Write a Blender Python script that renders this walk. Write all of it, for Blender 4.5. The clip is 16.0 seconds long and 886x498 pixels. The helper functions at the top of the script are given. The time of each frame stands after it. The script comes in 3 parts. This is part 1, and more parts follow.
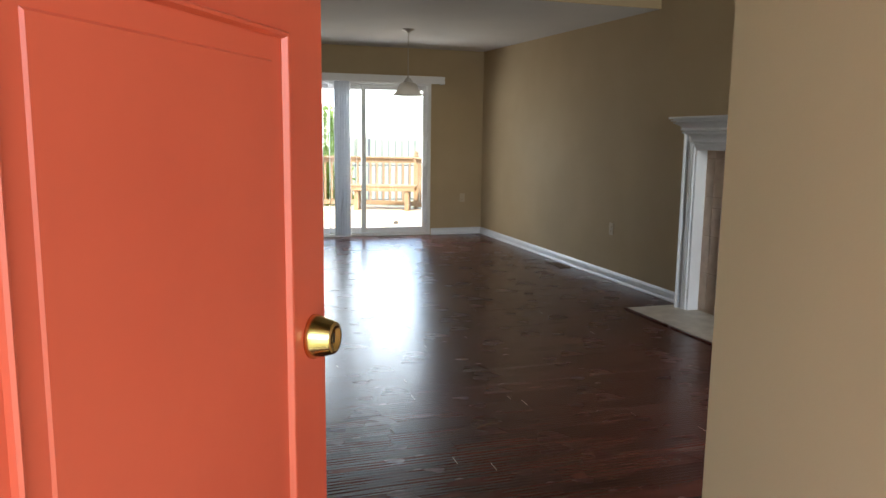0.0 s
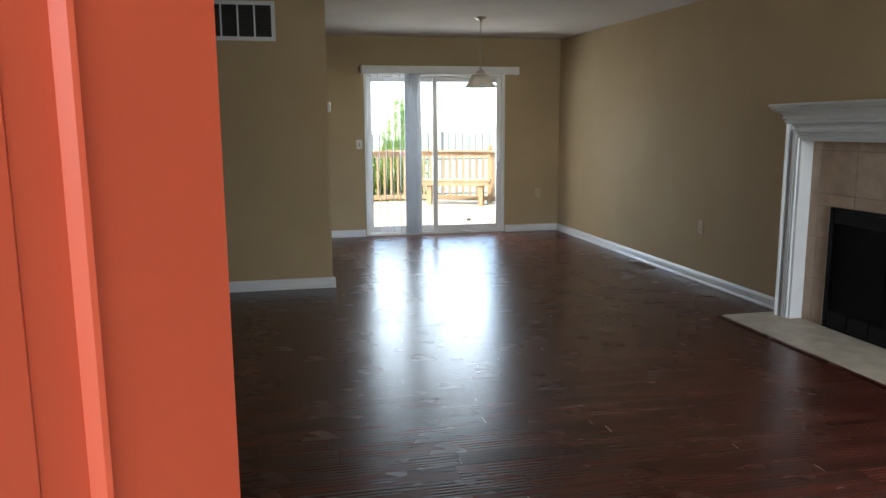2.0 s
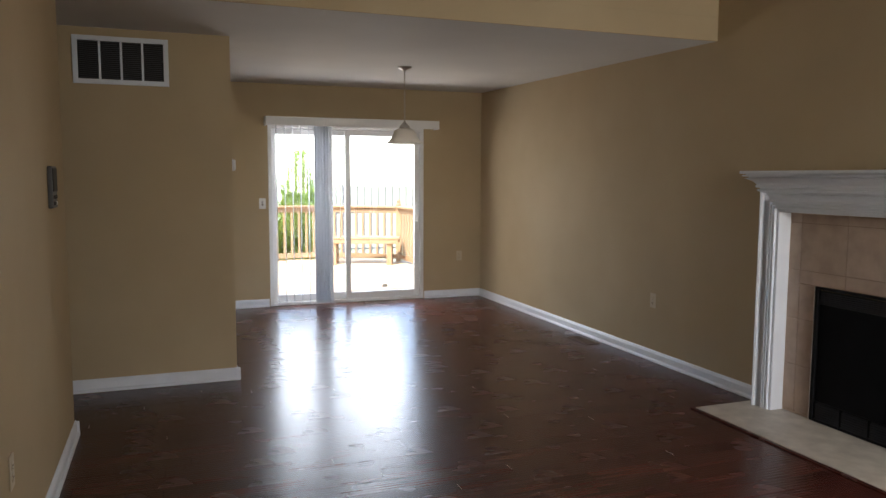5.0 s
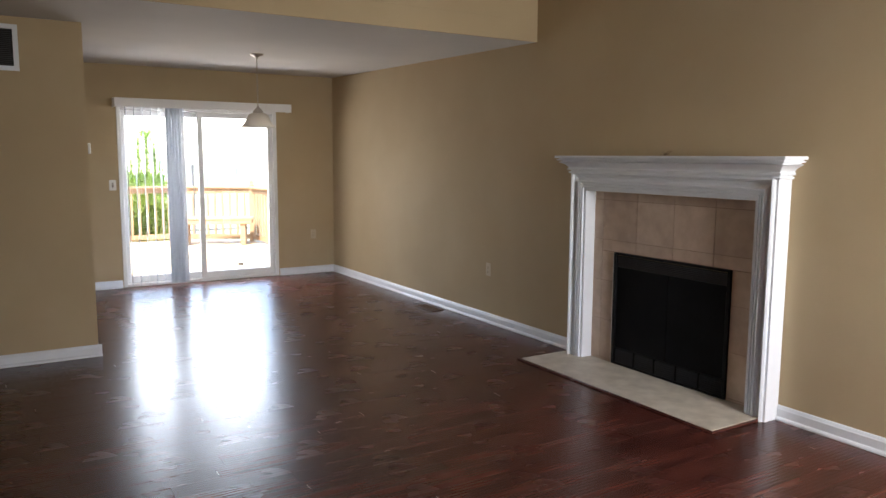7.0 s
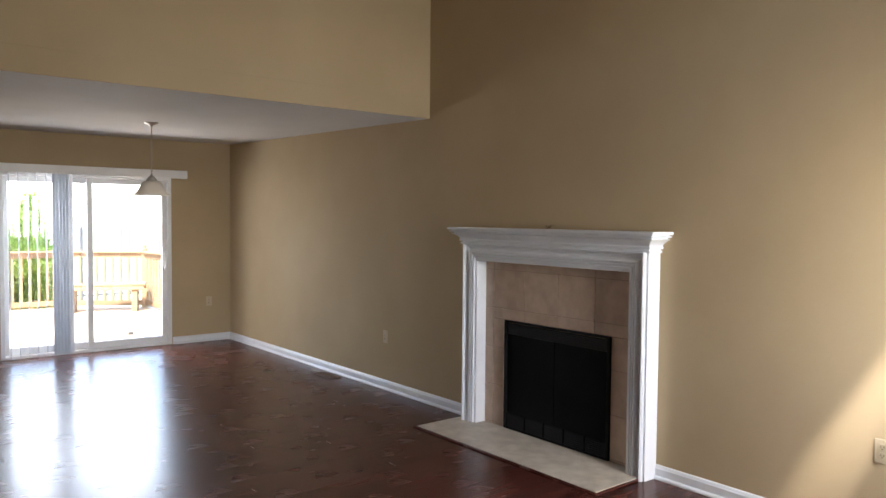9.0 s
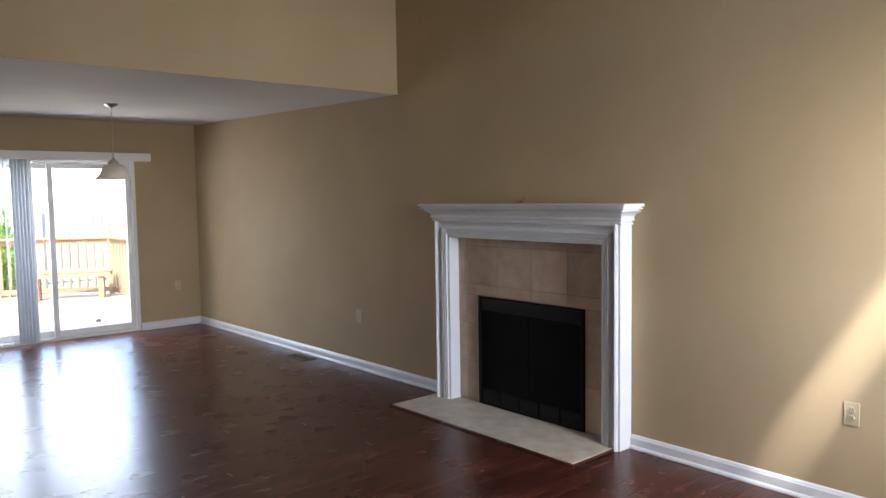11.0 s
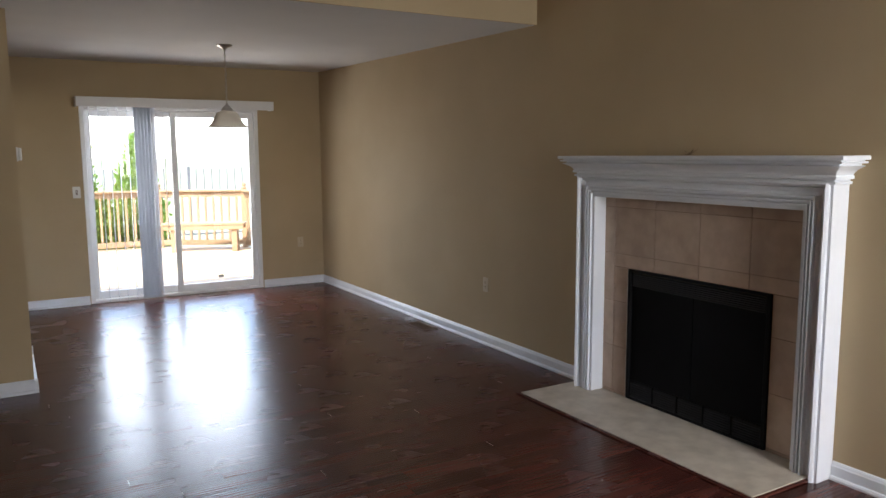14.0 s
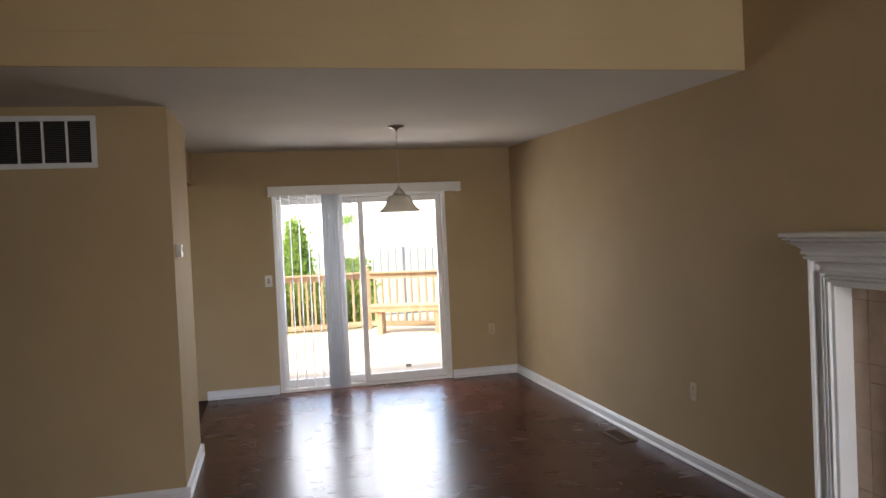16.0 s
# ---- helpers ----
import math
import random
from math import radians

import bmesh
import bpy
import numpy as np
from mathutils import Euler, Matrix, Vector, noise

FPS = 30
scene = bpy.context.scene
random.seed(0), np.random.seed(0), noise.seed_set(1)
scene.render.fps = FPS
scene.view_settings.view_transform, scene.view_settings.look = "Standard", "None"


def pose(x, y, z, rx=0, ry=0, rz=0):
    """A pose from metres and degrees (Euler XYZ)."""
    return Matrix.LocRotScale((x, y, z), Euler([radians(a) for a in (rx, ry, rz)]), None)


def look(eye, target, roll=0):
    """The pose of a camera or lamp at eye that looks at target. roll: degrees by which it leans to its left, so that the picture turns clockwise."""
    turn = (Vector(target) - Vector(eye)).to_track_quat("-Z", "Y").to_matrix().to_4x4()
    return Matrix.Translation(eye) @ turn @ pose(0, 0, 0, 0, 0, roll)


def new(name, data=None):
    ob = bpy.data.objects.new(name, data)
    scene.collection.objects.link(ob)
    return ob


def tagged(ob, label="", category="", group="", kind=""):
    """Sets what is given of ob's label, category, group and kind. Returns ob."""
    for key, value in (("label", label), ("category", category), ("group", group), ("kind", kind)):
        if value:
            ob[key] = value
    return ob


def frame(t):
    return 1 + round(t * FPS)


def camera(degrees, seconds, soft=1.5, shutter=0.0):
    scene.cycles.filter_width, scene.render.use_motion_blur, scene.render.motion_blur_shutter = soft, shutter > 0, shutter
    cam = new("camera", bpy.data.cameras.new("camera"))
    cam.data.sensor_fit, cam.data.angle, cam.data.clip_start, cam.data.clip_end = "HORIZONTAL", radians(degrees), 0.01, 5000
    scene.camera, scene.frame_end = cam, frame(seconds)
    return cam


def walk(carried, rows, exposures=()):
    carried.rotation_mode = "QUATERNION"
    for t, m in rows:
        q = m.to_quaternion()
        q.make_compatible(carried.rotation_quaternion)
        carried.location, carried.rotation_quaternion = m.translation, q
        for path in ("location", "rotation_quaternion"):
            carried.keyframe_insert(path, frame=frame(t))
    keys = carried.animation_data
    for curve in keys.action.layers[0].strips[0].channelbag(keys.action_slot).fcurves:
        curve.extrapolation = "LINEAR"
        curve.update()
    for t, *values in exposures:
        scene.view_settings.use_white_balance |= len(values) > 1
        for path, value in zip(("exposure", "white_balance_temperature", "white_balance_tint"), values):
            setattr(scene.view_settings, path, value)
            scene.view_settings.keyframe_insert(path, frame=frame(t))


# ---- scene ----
cam = camera(61.6, 16.0)
PATH = [
    (0, (0.561, 1.626, 1.333), (1.164, 3.509, 1.034), 0.69),
    (0.3, (0.596, 1.668, 1.369), (1.154, 3.563, 1.054), -0.30),
    (0.5, (0.648, 1.727, 1.410), (1.155, 3.634, 1.084), -1.48),
    (0.6, (0.668, 1.746, 1.415), (1.159, 3.658, 1.091), -1.65),
    (1, (0.681, 1.740, 1.383), (1.145, 3.662, 1.080), -1.29),
    (1.2, (0.669, 1.757, 1.367), (1.125, 3.681, 1.069), -0.94),
    (1.5, (0.661, 1.833, 1.350), (1.101, 3.761, 1.049), -0.48),
    (1.7, (0.666, 1.864, 1.352), (1.091, 3.793, 1.043), -0.33),
    (2, (0.677, 1.966, 1.355), (1.084, 3.897, 1.034), -0.37),
    (2.2, (0.684, 2.064, 1.358), (1.083, 3.996, 1.030), -0.34),
    (2.5, (0.698, 2.230, 1.383), (1.081, 4.165, 1.053), -0.52),
    (3, (0.742, 2.552, 1.434), (1.124, 4.493, 1.136), -0.59),
    (3.2, (0.751, 2.657, 1.439), (1.148, 4.598, 1.164), -0.46),
    (5.3, (0.596, 2.900, 1.472), (1.340, 4.747, 1.280), 0.10),
    (5.5, (0.585, 2.827, 1.483), (1.366, 4.657, 1.281), 0.07),
    (6, (0.548, 2.625, 1.484), (1.420, 4.411, 1.260), 0.12),
    (6.5, (0.495, 2.485, 1.487), (1.452, 4.225, 1.248), 0.25),
    (7, (0.409, 2.377, 1.494), (1.445, 4.07, 1.247), 0.3),
    (7.5, (0.39, 2.353, 1.501), (1.49, 4.004, 1.249), 0.3),
    (8, (0.394, 2.304, 1.493), (1.544, 3.922, 1.252), 0.3),
    (8.5, (0.399, 2.297, 1.524), (1.604, 3.882, 1.338), 0.4),
    (9, (0.39, 2.232, 1.582), (1.643, 3.789, 1.496), 0.5),
    (9.2, (0.368, 2.236, 1.587), (1.648, 3.773, 1.558), 0.4),
    (11.3, (0.437, 2.279, 1.572), (1.736, 3.789, 1.385), -0.9),
    (11.5, (0.468, 2.306, 1.55), (1.751, 3.825, 1.333), -0.9),
    (12, (0.494, 2.369, 1.517), (1.742, 3.907, 1.237), -0.4),
    (12.5, (0.61, 2.464, 1.502), (1.806, 4.037, 1.197), -0.3),
    (13, (0.761, 2.565, 1.534), (1.89, 4.186, 1.224), -0.8),
    (13.5, (0.868, 2.757, 1.526), (1.94, 4.421, 1.241), -0.7),
    (14, (0.967, 2.951, 1.526), (1.972, 4.661, 1.271), -0.4),
    (14.5, (1.157, 3.146, 1.54), (2.068, 4.911, 1.308), -1.0),
    (15, (1.326, 3.339, 1.532), (2.125, 5.162, 1.331), -1.2),
    (15.5, (1.501, 3.487, 1.544), (2.143, 5.376, 1.407), -1.9),
    (16, (1.609, 3.549, 1.589), (2.065, 5.496, 1.541), -2.6),
]
walk(cam, [(t, look(eye, target, roll)) for t, eye, target, roll in PATH], exposures=[
    (0, 2.8, 6400, 7), (0.5, 3.0, 6250, 6), (1.5, 2.85, 6200, 6), (2.0, 2.82, 6150, 5), (2.5, 3.02, 6200, 4), (3.2, 2.95, 6250, 6), (5.5, 2.95, 6500, 13), (6.2, 3.25, 6450, 13), (8, 3.36, 6350, 13),
    (9, 3.38, 6300, 13), (11.5, 3.22, 5950, 12), (12.5, 3.15, 6050, 11), (14, 3.0, 6250, 13), (15, 3.03, 6450, 14), (16, 2.88, 6800, 15)])

# ---- world, sun, lights ----
world = bpy.data.worlds.new("world")
scene.world = world
world.use_nodes = True
sky = world.node_tree.nodes.new("ShaderNodeTexSky")
sky.sky_type, sky.sun_disc = "NISHITA", False
sky.sun_elevation, sky.sun_rotation = radians(50), radians(228)
background = world.node_tree.nodes["Background"]
background.inputs["Strength"].default_value = 0.15
world.node_tree.links.new(sky.outputs["Color"], background.inputs["Color"])


def lamp(name, kind, energy, colour, m, **more):
    data = bpy.data.lights.new(name, kind)
    data.energy, data.color = energy, colour
    for key, value in more.items():
        setattr(data, key, value)
    ob = new(name, data)
    ob.matrix_world = m
    return ob


# hazy sun from the street side; area lamps stand in for daylight in openings
lamp("sun", "SUN", 2.3, (1.0, 0.93, 0.82), look((0, 0, 0), (0.50, 0.45, -0.80)), angle=radians(4.5))
lamp("slider_daylight", "AREA", 8.2, (1.0, 0.98, 0.94), look((2.57, 11.90, 1.28), (2.57, 8.90, -0.45)), shape="RECTANGLE", size=1.7, size_y=1.5)
lamp("doorway_daylight", "AREA", 1.15, (1.0, 0.97, 0.93), look((0.60, 0.75, 1.35), (0.75, 4.0, 1.2)), shape="RECTANGLE", size=0.85, size_y=1.7)
# fill light added for the near right wall, behind an unseen low window
lamp("low_window_daylight", "AREA", 12.5, (1.0, 0.965, 0.90), look((3.60, 2.00, 1.54), (3.45, 5.0, -0.15)), shape="RECTANGLE", size=0.8, size_y=1.1)
lamp("front_window_daylight", "AREA", 0.7, (1.0, 0.95, 0.86), look((2.90, 2.29, 2.97), (2.90, 8.0, 2.7)), shape="RECTANGLE", size=1.1, size_y=0.36)


# ---- materials ----
def material(name, base, rough=0.5, metal=0.0, second=None, scale=3.0, grain=0.0, grain_scale=120.0, stretch=(1, 1, 1), per_object=0.0, coat=0.0, rough_var=0.0, bump_dist=0.002):
    """Two-scale mottled surface: stains blend base into second, grain drives fine relief."""
    mat = bpy.data.materials.new(name)
    mat.use_nodes = True
    nodes, links = mat.node_tree.nodes, mat.node_tree.links
    bsdf = nodes["Principled BSDF"]
    bsdf.inputs["Roughness"].default_value = rough
    bsdf.inputs["Metallic"].default_value = metal
    bsdf.inputs["Coat Weight"].default_value = coat
    place = nodes.new("ShaderNodeTexCoord")
    mapping = nodes.new("ShaderNodeMapping")
    mapping.inputs["Scale"].default_value = stretch
    links.new(place.outputs["Object"], mapping.inputs["Vector"])
    stain = nodes.new("ShaderNodeTexNoise")
    stain.inputs["Scale"].default_value, stain.inputs["Detail"].default_value = scale, 5
    links.new(mapping.outputs["Vector"], stain.inputs["Vector"])
    mix = nodes.new("ShaderNodeMix")
    mix.data_type = "RGBA"
    other = second or tuple(c * 0.88 for c in base)
    mix.inputs["A"].default_value, mix.inputs["B"].default_value = (*base, 1), (*other, 1)
    ramp = nodes.new("ShaderNodeMapRange")
    ramp.inputs["From Min"].default_value, ramp.inputs["From Max"].default_value = 0.35, 0.65
    links.new(stain.outputs["Fac"], ramp.inputs["Value"])
    links.new(ramp.outputs["Result"], mix.inputs["Factor"])
    colour = mix.outputs["Result"]
    if per_object:
        info = nodes.new("ShaderNodeObjectInfo")
        shade = nodes.new("ShaderNodeMapRange")
        shade.inputs["To Min"].default_value, shade.inputs["To Max"].default_value = 1 - per_object, 1 + per_object
        links.new(info.outputs["Random"], shade.inputs["Value"])
        hsv = nodes.new("ShaderNodeHueSaturation")
        links.new(colour, hsv.inputs["Color"])
        links.new(shade.outputs["Result"], hsv.inputs["Value"])
        colour = hsv.outputs["Color"]
    links.new(colour, bsdf.inputs["Base Color"])
    if rough_var:
        vary = nodes.new("ShaderNodeMapRange")
        vary.inputs["To Min"].default_value, vary.inputs["To Max"].default_value = rough - rough_var, rough + rough_var
        links.new(stain.outputs["Fac"], vary.inputs["Value"])
        links.new(vary.outputs["Result"], bsdf.inputs["Roughness"])
    if grain:
        fine = nodes.new("ShaderNodeTexNoise")
        fine.inputs["Scale"].default_value, fine.inputs["Detail"].default_value = grain_scale, 3
        links.new(mapping.outputs["Vector"], fine.inputs["Vector"])
        bump = nodes.new("ShaderNodeBump")
        bump.inputs["Strength"].default_value, bump.inputs["Distance"].default_value = grain, bump_dist
        links.new(fine.outputs["Fac"], bump.inputs["Height"])
        links.new(bump.outputs["Normal"], bsdf.inputs["Normal"])
    return mat


def glass(name):
    mat = bpy.data.materials.new(name)
    mat.use_nodes = True
    nodes, links = mat.node_tree.nodes, mat.node_tree.links
    clear, gloss, blend, facing = (nodes.new("ShaderNodeBsdf" + k) if k != "Mix" and k != "Fresnel" else nodes.new("ShaderNodeMixShader" if k == "Mix" else "ShaderNodeFresnel") for k in ("Transparent", "Glossy", "Mix", "Fresnel"))
    gloss.inputs["Roughness"].default_value = 0.02
    facing.inputs["IOR"].default_value = 1.45
    links.new(facing.outputs[0], blend.inputs[0])
    links.new(clear.outputs[0], blend.inputs[1])
    links.new(gloss.outputs[0], blend.inputs[2])
    links.new(blend.outputs[0], nodes["Material Output"].inputs["Surface"])
    return mat


M_WALL = material("tan_wall_paint", (0.475, 0.372, 0.235), 0.7, second=(0.445, 0.345, 0.214), scale=1.5, grain=0.12, grain_scale=260, bump_dist=0.001)
M_CEIL = material("white_ceiling_paint", (0.65, 0.64, 0.625), 0.9, second=(0.62, 0.61, 0.595), scale=2.0, grain=0.35, grain_scale=220)
M_TRIM = material("white_semi_gloss_trim", (0.78, 0.81, 0.86), 0.32, second=(0.74, 0.77, 0.82), scale=6.0, grain=0.05, grain_scale=60)
M_VINYL = material("white_vinyl", (0.80, 0.80, 0.80), 0.4, second=(0.77, 0.77, 0.77), scale=5.0)
M_ORANGE = material("orange_red_door_paint", (0.62, 0.095, 0.046), 0.36, second=(0.55, 0.08, 0.04), scale=4.0, grain=0.12, grain_scale=35, rough_var=0.08)
M_BRASS = material("polished_brass", (0.83, 0.62, 0.26), 0.18, 1.0, second=(0.70, 0.50, 0.20), scale=20.0)
M_NICKEL = material("brushed_nickel", (0.55, 0.53, 0.50), 0.3, 1.0, scale=30.0)
M_TILE = material("beige_ceramic_tile", (0.56, 0.43, 0.335), 0.38, second=(0.45, 0.335, 0.255), scale=9.0, grain=0.1, grain_scale=50, per_object=0.06)
M_GROUT = material("brown_grout", (0.34, 0.25, 0.185), 0.9, scale=20.0, grain=0.3)
M_HEARTH = material("cream_stone_hearth", (0.55, 0.50, 0.425), 0.45, second=(0.41, 0.365, 0.305), scale=9.0, grain=0.12, grain_scale=40)
M_BLACK = material("black_metal", (0.008, 0.008, 0.009), 0.45, 0.0, second=(0.012, 0.012, 0.013), scale=9.0, grain=0.15)
M_SCREEN = material("black_mesh_screen", (0.004, 0.004, 0.0045), 0.75, second=(0.007, 0.007, 0.008), scale=4.0, grain=0.3, grain_scale=300)
# black made lighter: the light that louvre slats catch is put into the colour
M_LOUVRE = material("black_louvre_caught_light", (0.022, 0.022, 0.025), 0.35, second=(0.025, 0.025, 0.027), scale=9.0)
M_SOOT = material("sooty_firebox", (0.010, 0.010, 0.010), 0.8, scale=5.0, grain=0.4, grain_scale=40)
M_IVORY = material("ivory_plastic", (0.57, 0.48, 0.33), 0.4, scale=10.0)
M_WHITEP = material("white_plastic", (0.78, 0.77, 0.74), 0.4, scale=10.0)
M_GREYP = material("dark_grey_plastic_and_slat_shade", (0.06, 0.06, 0.065), 0.45, scale=12.0)
# near-black puts the shade inside slots, keyway and duct openings into the colour
M_DARK = material("slot_shade", (0.02, 0.018, 0.016), 0.7, scale=10.0)
M_BROWNMETAL = material("brown_metal_and_recess_shade", (0.13, 0.085, 0.06), 0.65, 0.0, scale=15.0)
M_STAIR = material("dark_stair_carpet", (0.05, 0.022, 0.016), 0.95, second=(0.035, 0.016, 0.012), scale=30.0, grain=0.6, grain_scale=300)
M_CEDAR = material("cedar_deck_wood", (0.27, 0.172, 0.09), 0.7, second=(0.22, 0.135, 0.068), scale=3.0, grain=0.3, grain_scale=60, per_object=0.08)
M_DECKING = material("weathered_decking", (0.47, 0.35, 0.21), 0.75, second=(0.41, 0.295, 0.17), scale=3.0, grain=0.3, grain_scale=60, stretch=(1, 8, 1), per_object=0.07)
M_LEAF = material("evergreen_leaf", (0.17, 0.24, 0.045), 0.6, second=(0.09, 0.15, 0.025), scale=14.0)
M_BARK = material("grey_brown_bark", (0.10, 0.07, 0.05), 0.9, scale=15.0, grain=0.5)
M_GRASS = material("lawn", (0.15, 0.17, 0.09), 0.9, second=(0.19, 0.19, 0.11), scale=2.0, grain=0.6, grain_scale=80)
M_BRICK = material("dark_fence_metal", (0.085, 0.085, 0.09), 0.6, second=(0.11, 0.11, 0.11), scale=2.0)
for dull in (M_SCREEN, M_SOOT, M_BLACK):
    dull.node_tree.nodes["Principled BSDF"].inputs["Specular IOR Level"].default_value = 0.08
M_WALL.node_tree.nodes["Principled BSDF"].inputs["Specular IOR Level"].default_value = 0.1
M_LABEL = material("grey_label", (0.6, 0.6, 0.61), 0.6, scale=30.0)
M_GLASS = glass("clear_glass")
M_SLAT = material("white_vinyl_slat", (0.82, 0.84, 0.87), 0.45, second=(0.78, 0.80, 0.83), scale=6.0)


def let_light_through(mat, colour, share):
    """Thin stuff: part of the light that falls on the back comes out at the front."""
    nodes, links = mat.node_tree.nodes, mat.node_tree.links
    behind, blend = nodes.new("ShaderNodeBsdfTranslucent"), nodes.new("ShaderNodeMixShader")
    behind.inputs["Color"].default_value = (*colour, 1)
    blend.inputs[0].default_value = share
    links.new(nodes["Principled BSDF"].outputs[0], blend.inputs[1])
    links.new(behind.outputs[0], blend.inputs[2])
    links.new(blend.outputs[0], nodes["Material Output"].inputs["Surface"])


let_light_through(M_SLAT, (0.86, 0.88, 0.92), 0.28)
let_light_through(M_LEAF, (0.32, 0.48, 0.07), 0.5)
M_FROST = material("frosted_alabaster_glass", (0.85, 0.82, 0.76), 0.35, second=(0.78, 0.74, 0.66), scale=12.0)
let_light_through(M_FROST, (0.92, 0.90, 0.85), 0.6)
M_TWIG = material("dried_leaf", (0.22, 0.15, 0.08), 0.8, scale=40.0)


def floor_material():
    """Hand-scraped dark red-brown laminate: long grain, ripples along the plank, scuffs."""
    mat = material("mahogany_laminate", (0.088, 0.0255, 0.019), 0.2, second=(0.042, 0.013, 0.0105), scale=2.2, stretch=(1.0, 5.0, 1.0), per_object=0.13)
    nodes, links = mat.node_tree.nodes, mat.node_tree.links
    bsdf = nodes["Principled BSDF"]
    bsdf.inputs["Specular IOR Level"].default_value = 0.33
    place = nodes.new("ShaderNodeTexCoord")
    info = nodes.new("ShaderNodeObjectInfo")
    spread = nodes.new("ShaderNodeMath")
    spread.operation = "MULTIPLY"
    spread.inputs[1].default_value = 61.0
    links.new(info.outputs["Random"], spread.inputs[0])
    shift = nodes.new("ShaderNodeVectorMath")
    links.new(place.outputs["Object"], shift.inputs[0])
    links.new(spread.outputs[0], shift.inputs[1])
    stain_map = next(n for n in nodes if n.type == "MAPPING")
    links.new(shift.outputs[0], stain_map.inputs["Vector"])
    next(n for n in nodes if n.type == "TEX_NOISE").inputs["Detail"].default_value = 2
    ripple = nodes.new("ShaderNodeTexWave")
    ripple.bands_direction = "Y"
    for key, value in (("Scale", 13.0), ("Distortion", 2.4), ("Detail", 1.5), ("Detail Scale", 1.2)):
        ripple.inputs[key].default_value = value
    flatten = nodes.new("ShaderNodeVectorMath")
    flatten.operation = "MULTIPLY"
    flatten.inputs[1].default_value = (0.16, 1.0, 1.0)
    links.new(shift.outputs[0], flatten.inputs[0])
    links.new(flatten.outputs[0], ripple.inputs["Vector"])
    patch = nodes.new("ShaderNodeTexNoise")
    patch.inputs["Scale"].default_value = 4.0
    links.new(shift.outputs[0], patch.inputs["Vector"])
    height = nodes.new("ShaderNodeMath")
    height.operation = "MULTIPLY"
    links.new(ripple.outputs["Fac"], height.inputs[0])
    links.new(patch.outputs["Fac"], height.inputs[1])
    bump = nodes.new("ShaderNodeBump")
    bump.inputs["Strength"].default_value, bump.inputs["Distance"].default_value = 0.8, 0.0009
    links.new(height.outputs[0], bump.inputs["Height"])
    links.new(bump.outputs["Normal"], bsdf.inputs["Normal"])
    scuff = nodes.new("ShaderNodeTexNoise")
    scuff.inputs["Scale"].default_value, scuff.inputs["Detail"].default_value = 3.5, 2
    links.new(place.outputs["Object"], scuff.inputs["Vector"])
    rough = nodes.new("ShaderNodeMapRange")
    rough.inputs["From Min"].default_value, rough.inputs["From Max"].default_value = 0.35, 0.75
    rough.inputs["To Min"].default_value, rough.inputs["To Max"].default_value = 0.245, 0.295
    links.new(scuff.outputs["Fac"], rough.inputs["Value"])
    links.new(rough.outputs["Result"], bsdf.inputs["Roughness"])
    # dusty smears lying across the planks
    where = nodes.new("ShaderNodeNewGeometry")
    dust = nodes.new("ShaderNodeTexNoise")
    dust.inputs["Scale"].default_value, dust.inputs["Detail"].default_value, dust.inputs["Distortion"].default_value = 2.6, 2, 0.3
    links.new(where.outputs["Position"], dust.inputs["Vector"])
    amount = nodes.new("ShaderNodeMapRange")
    amount.inputs["From Min"].default_value, amount.inputs["From Max"].default_value = 0.56, 0.78
    amount.inputs["To Max"].default_value = 0.06
    links.new(dust.outputs["Fac"], amount.inputs["Value"])
    tone = nodes.new("ShaderNodeMix")
    tone.data_type = "RGBA"
    tone.inputs["B"].default_value = (0.30, 0.24, 0.21, 1)
    plain = bsdf.inputs["Base Color"].links[0].from_socket
    links.new(plain, tone.inputs["A"])
    links.new(amount.outputs["Result"], tone.inputs["Factor"])
    links.new(tone.outputs["Result"], bsdf.inputs["Base Color"])
    return mat


M_CHIP = material("pale_chipped_edge", (0.42, 0.36, 0.31), 0.7, scale=60.0)
M_FLOOR = floor_material()
M_SEAM = material("dark_floor_underlay", (0.02, 0.008, 0.006), 0.8, scale=10.0)


# ---- mesh helpers ----
def box(bm, lo, hi, bevel=0.0, segments=1):
    """Adds a box from corner lo to corner hi, with its edges rounded by bevel."""
    m = Matrix.Translation([(a + b) / 2 for a, b in zip(lo, hi)]) @ Matrix.Diagonal([abs(b - a) for a, b in zip(lo, hi)] + [1])
    made = bmesh.ops.create_cube(bm, size=1, matrix=m)["verts"]
    if bevel:
        edges = list({e for v in made for e in v.link_edges})
        bmesh.ops.bevel(bm, geom=edges, offset=bevel, segments=segments, affect="EDGES", profile=0.6)
    return bm


def boxes(*rows, bevel=0.0):
    bm = bmesh.new()
    for lo, hi in rows:
        box(bm, lo, hi, bevel)
    return bm


def lathe(bm, profile, steps=24, m=Matrix()):
    """Turns rows of (radius, height) round z."""
    rings = []
    for r, z in profile:
        rings.append([bm.verts.new(m @ Vector((r * math.cos(2 * math.pi * k / steps), r * math.sin(2 * math.pi * k / steps), z))) for k in range(steps)])
    for a, b in zip(rings, rings[1:]):
        for k in range(steps):
            bm.faces.new((a[k], a[(k + 1) % steps], b[(k + 1) % steps], b[k]))
    bm.faces.new(rings[0][::-1])
    bm.faces.new(rings[-1])
    return bm


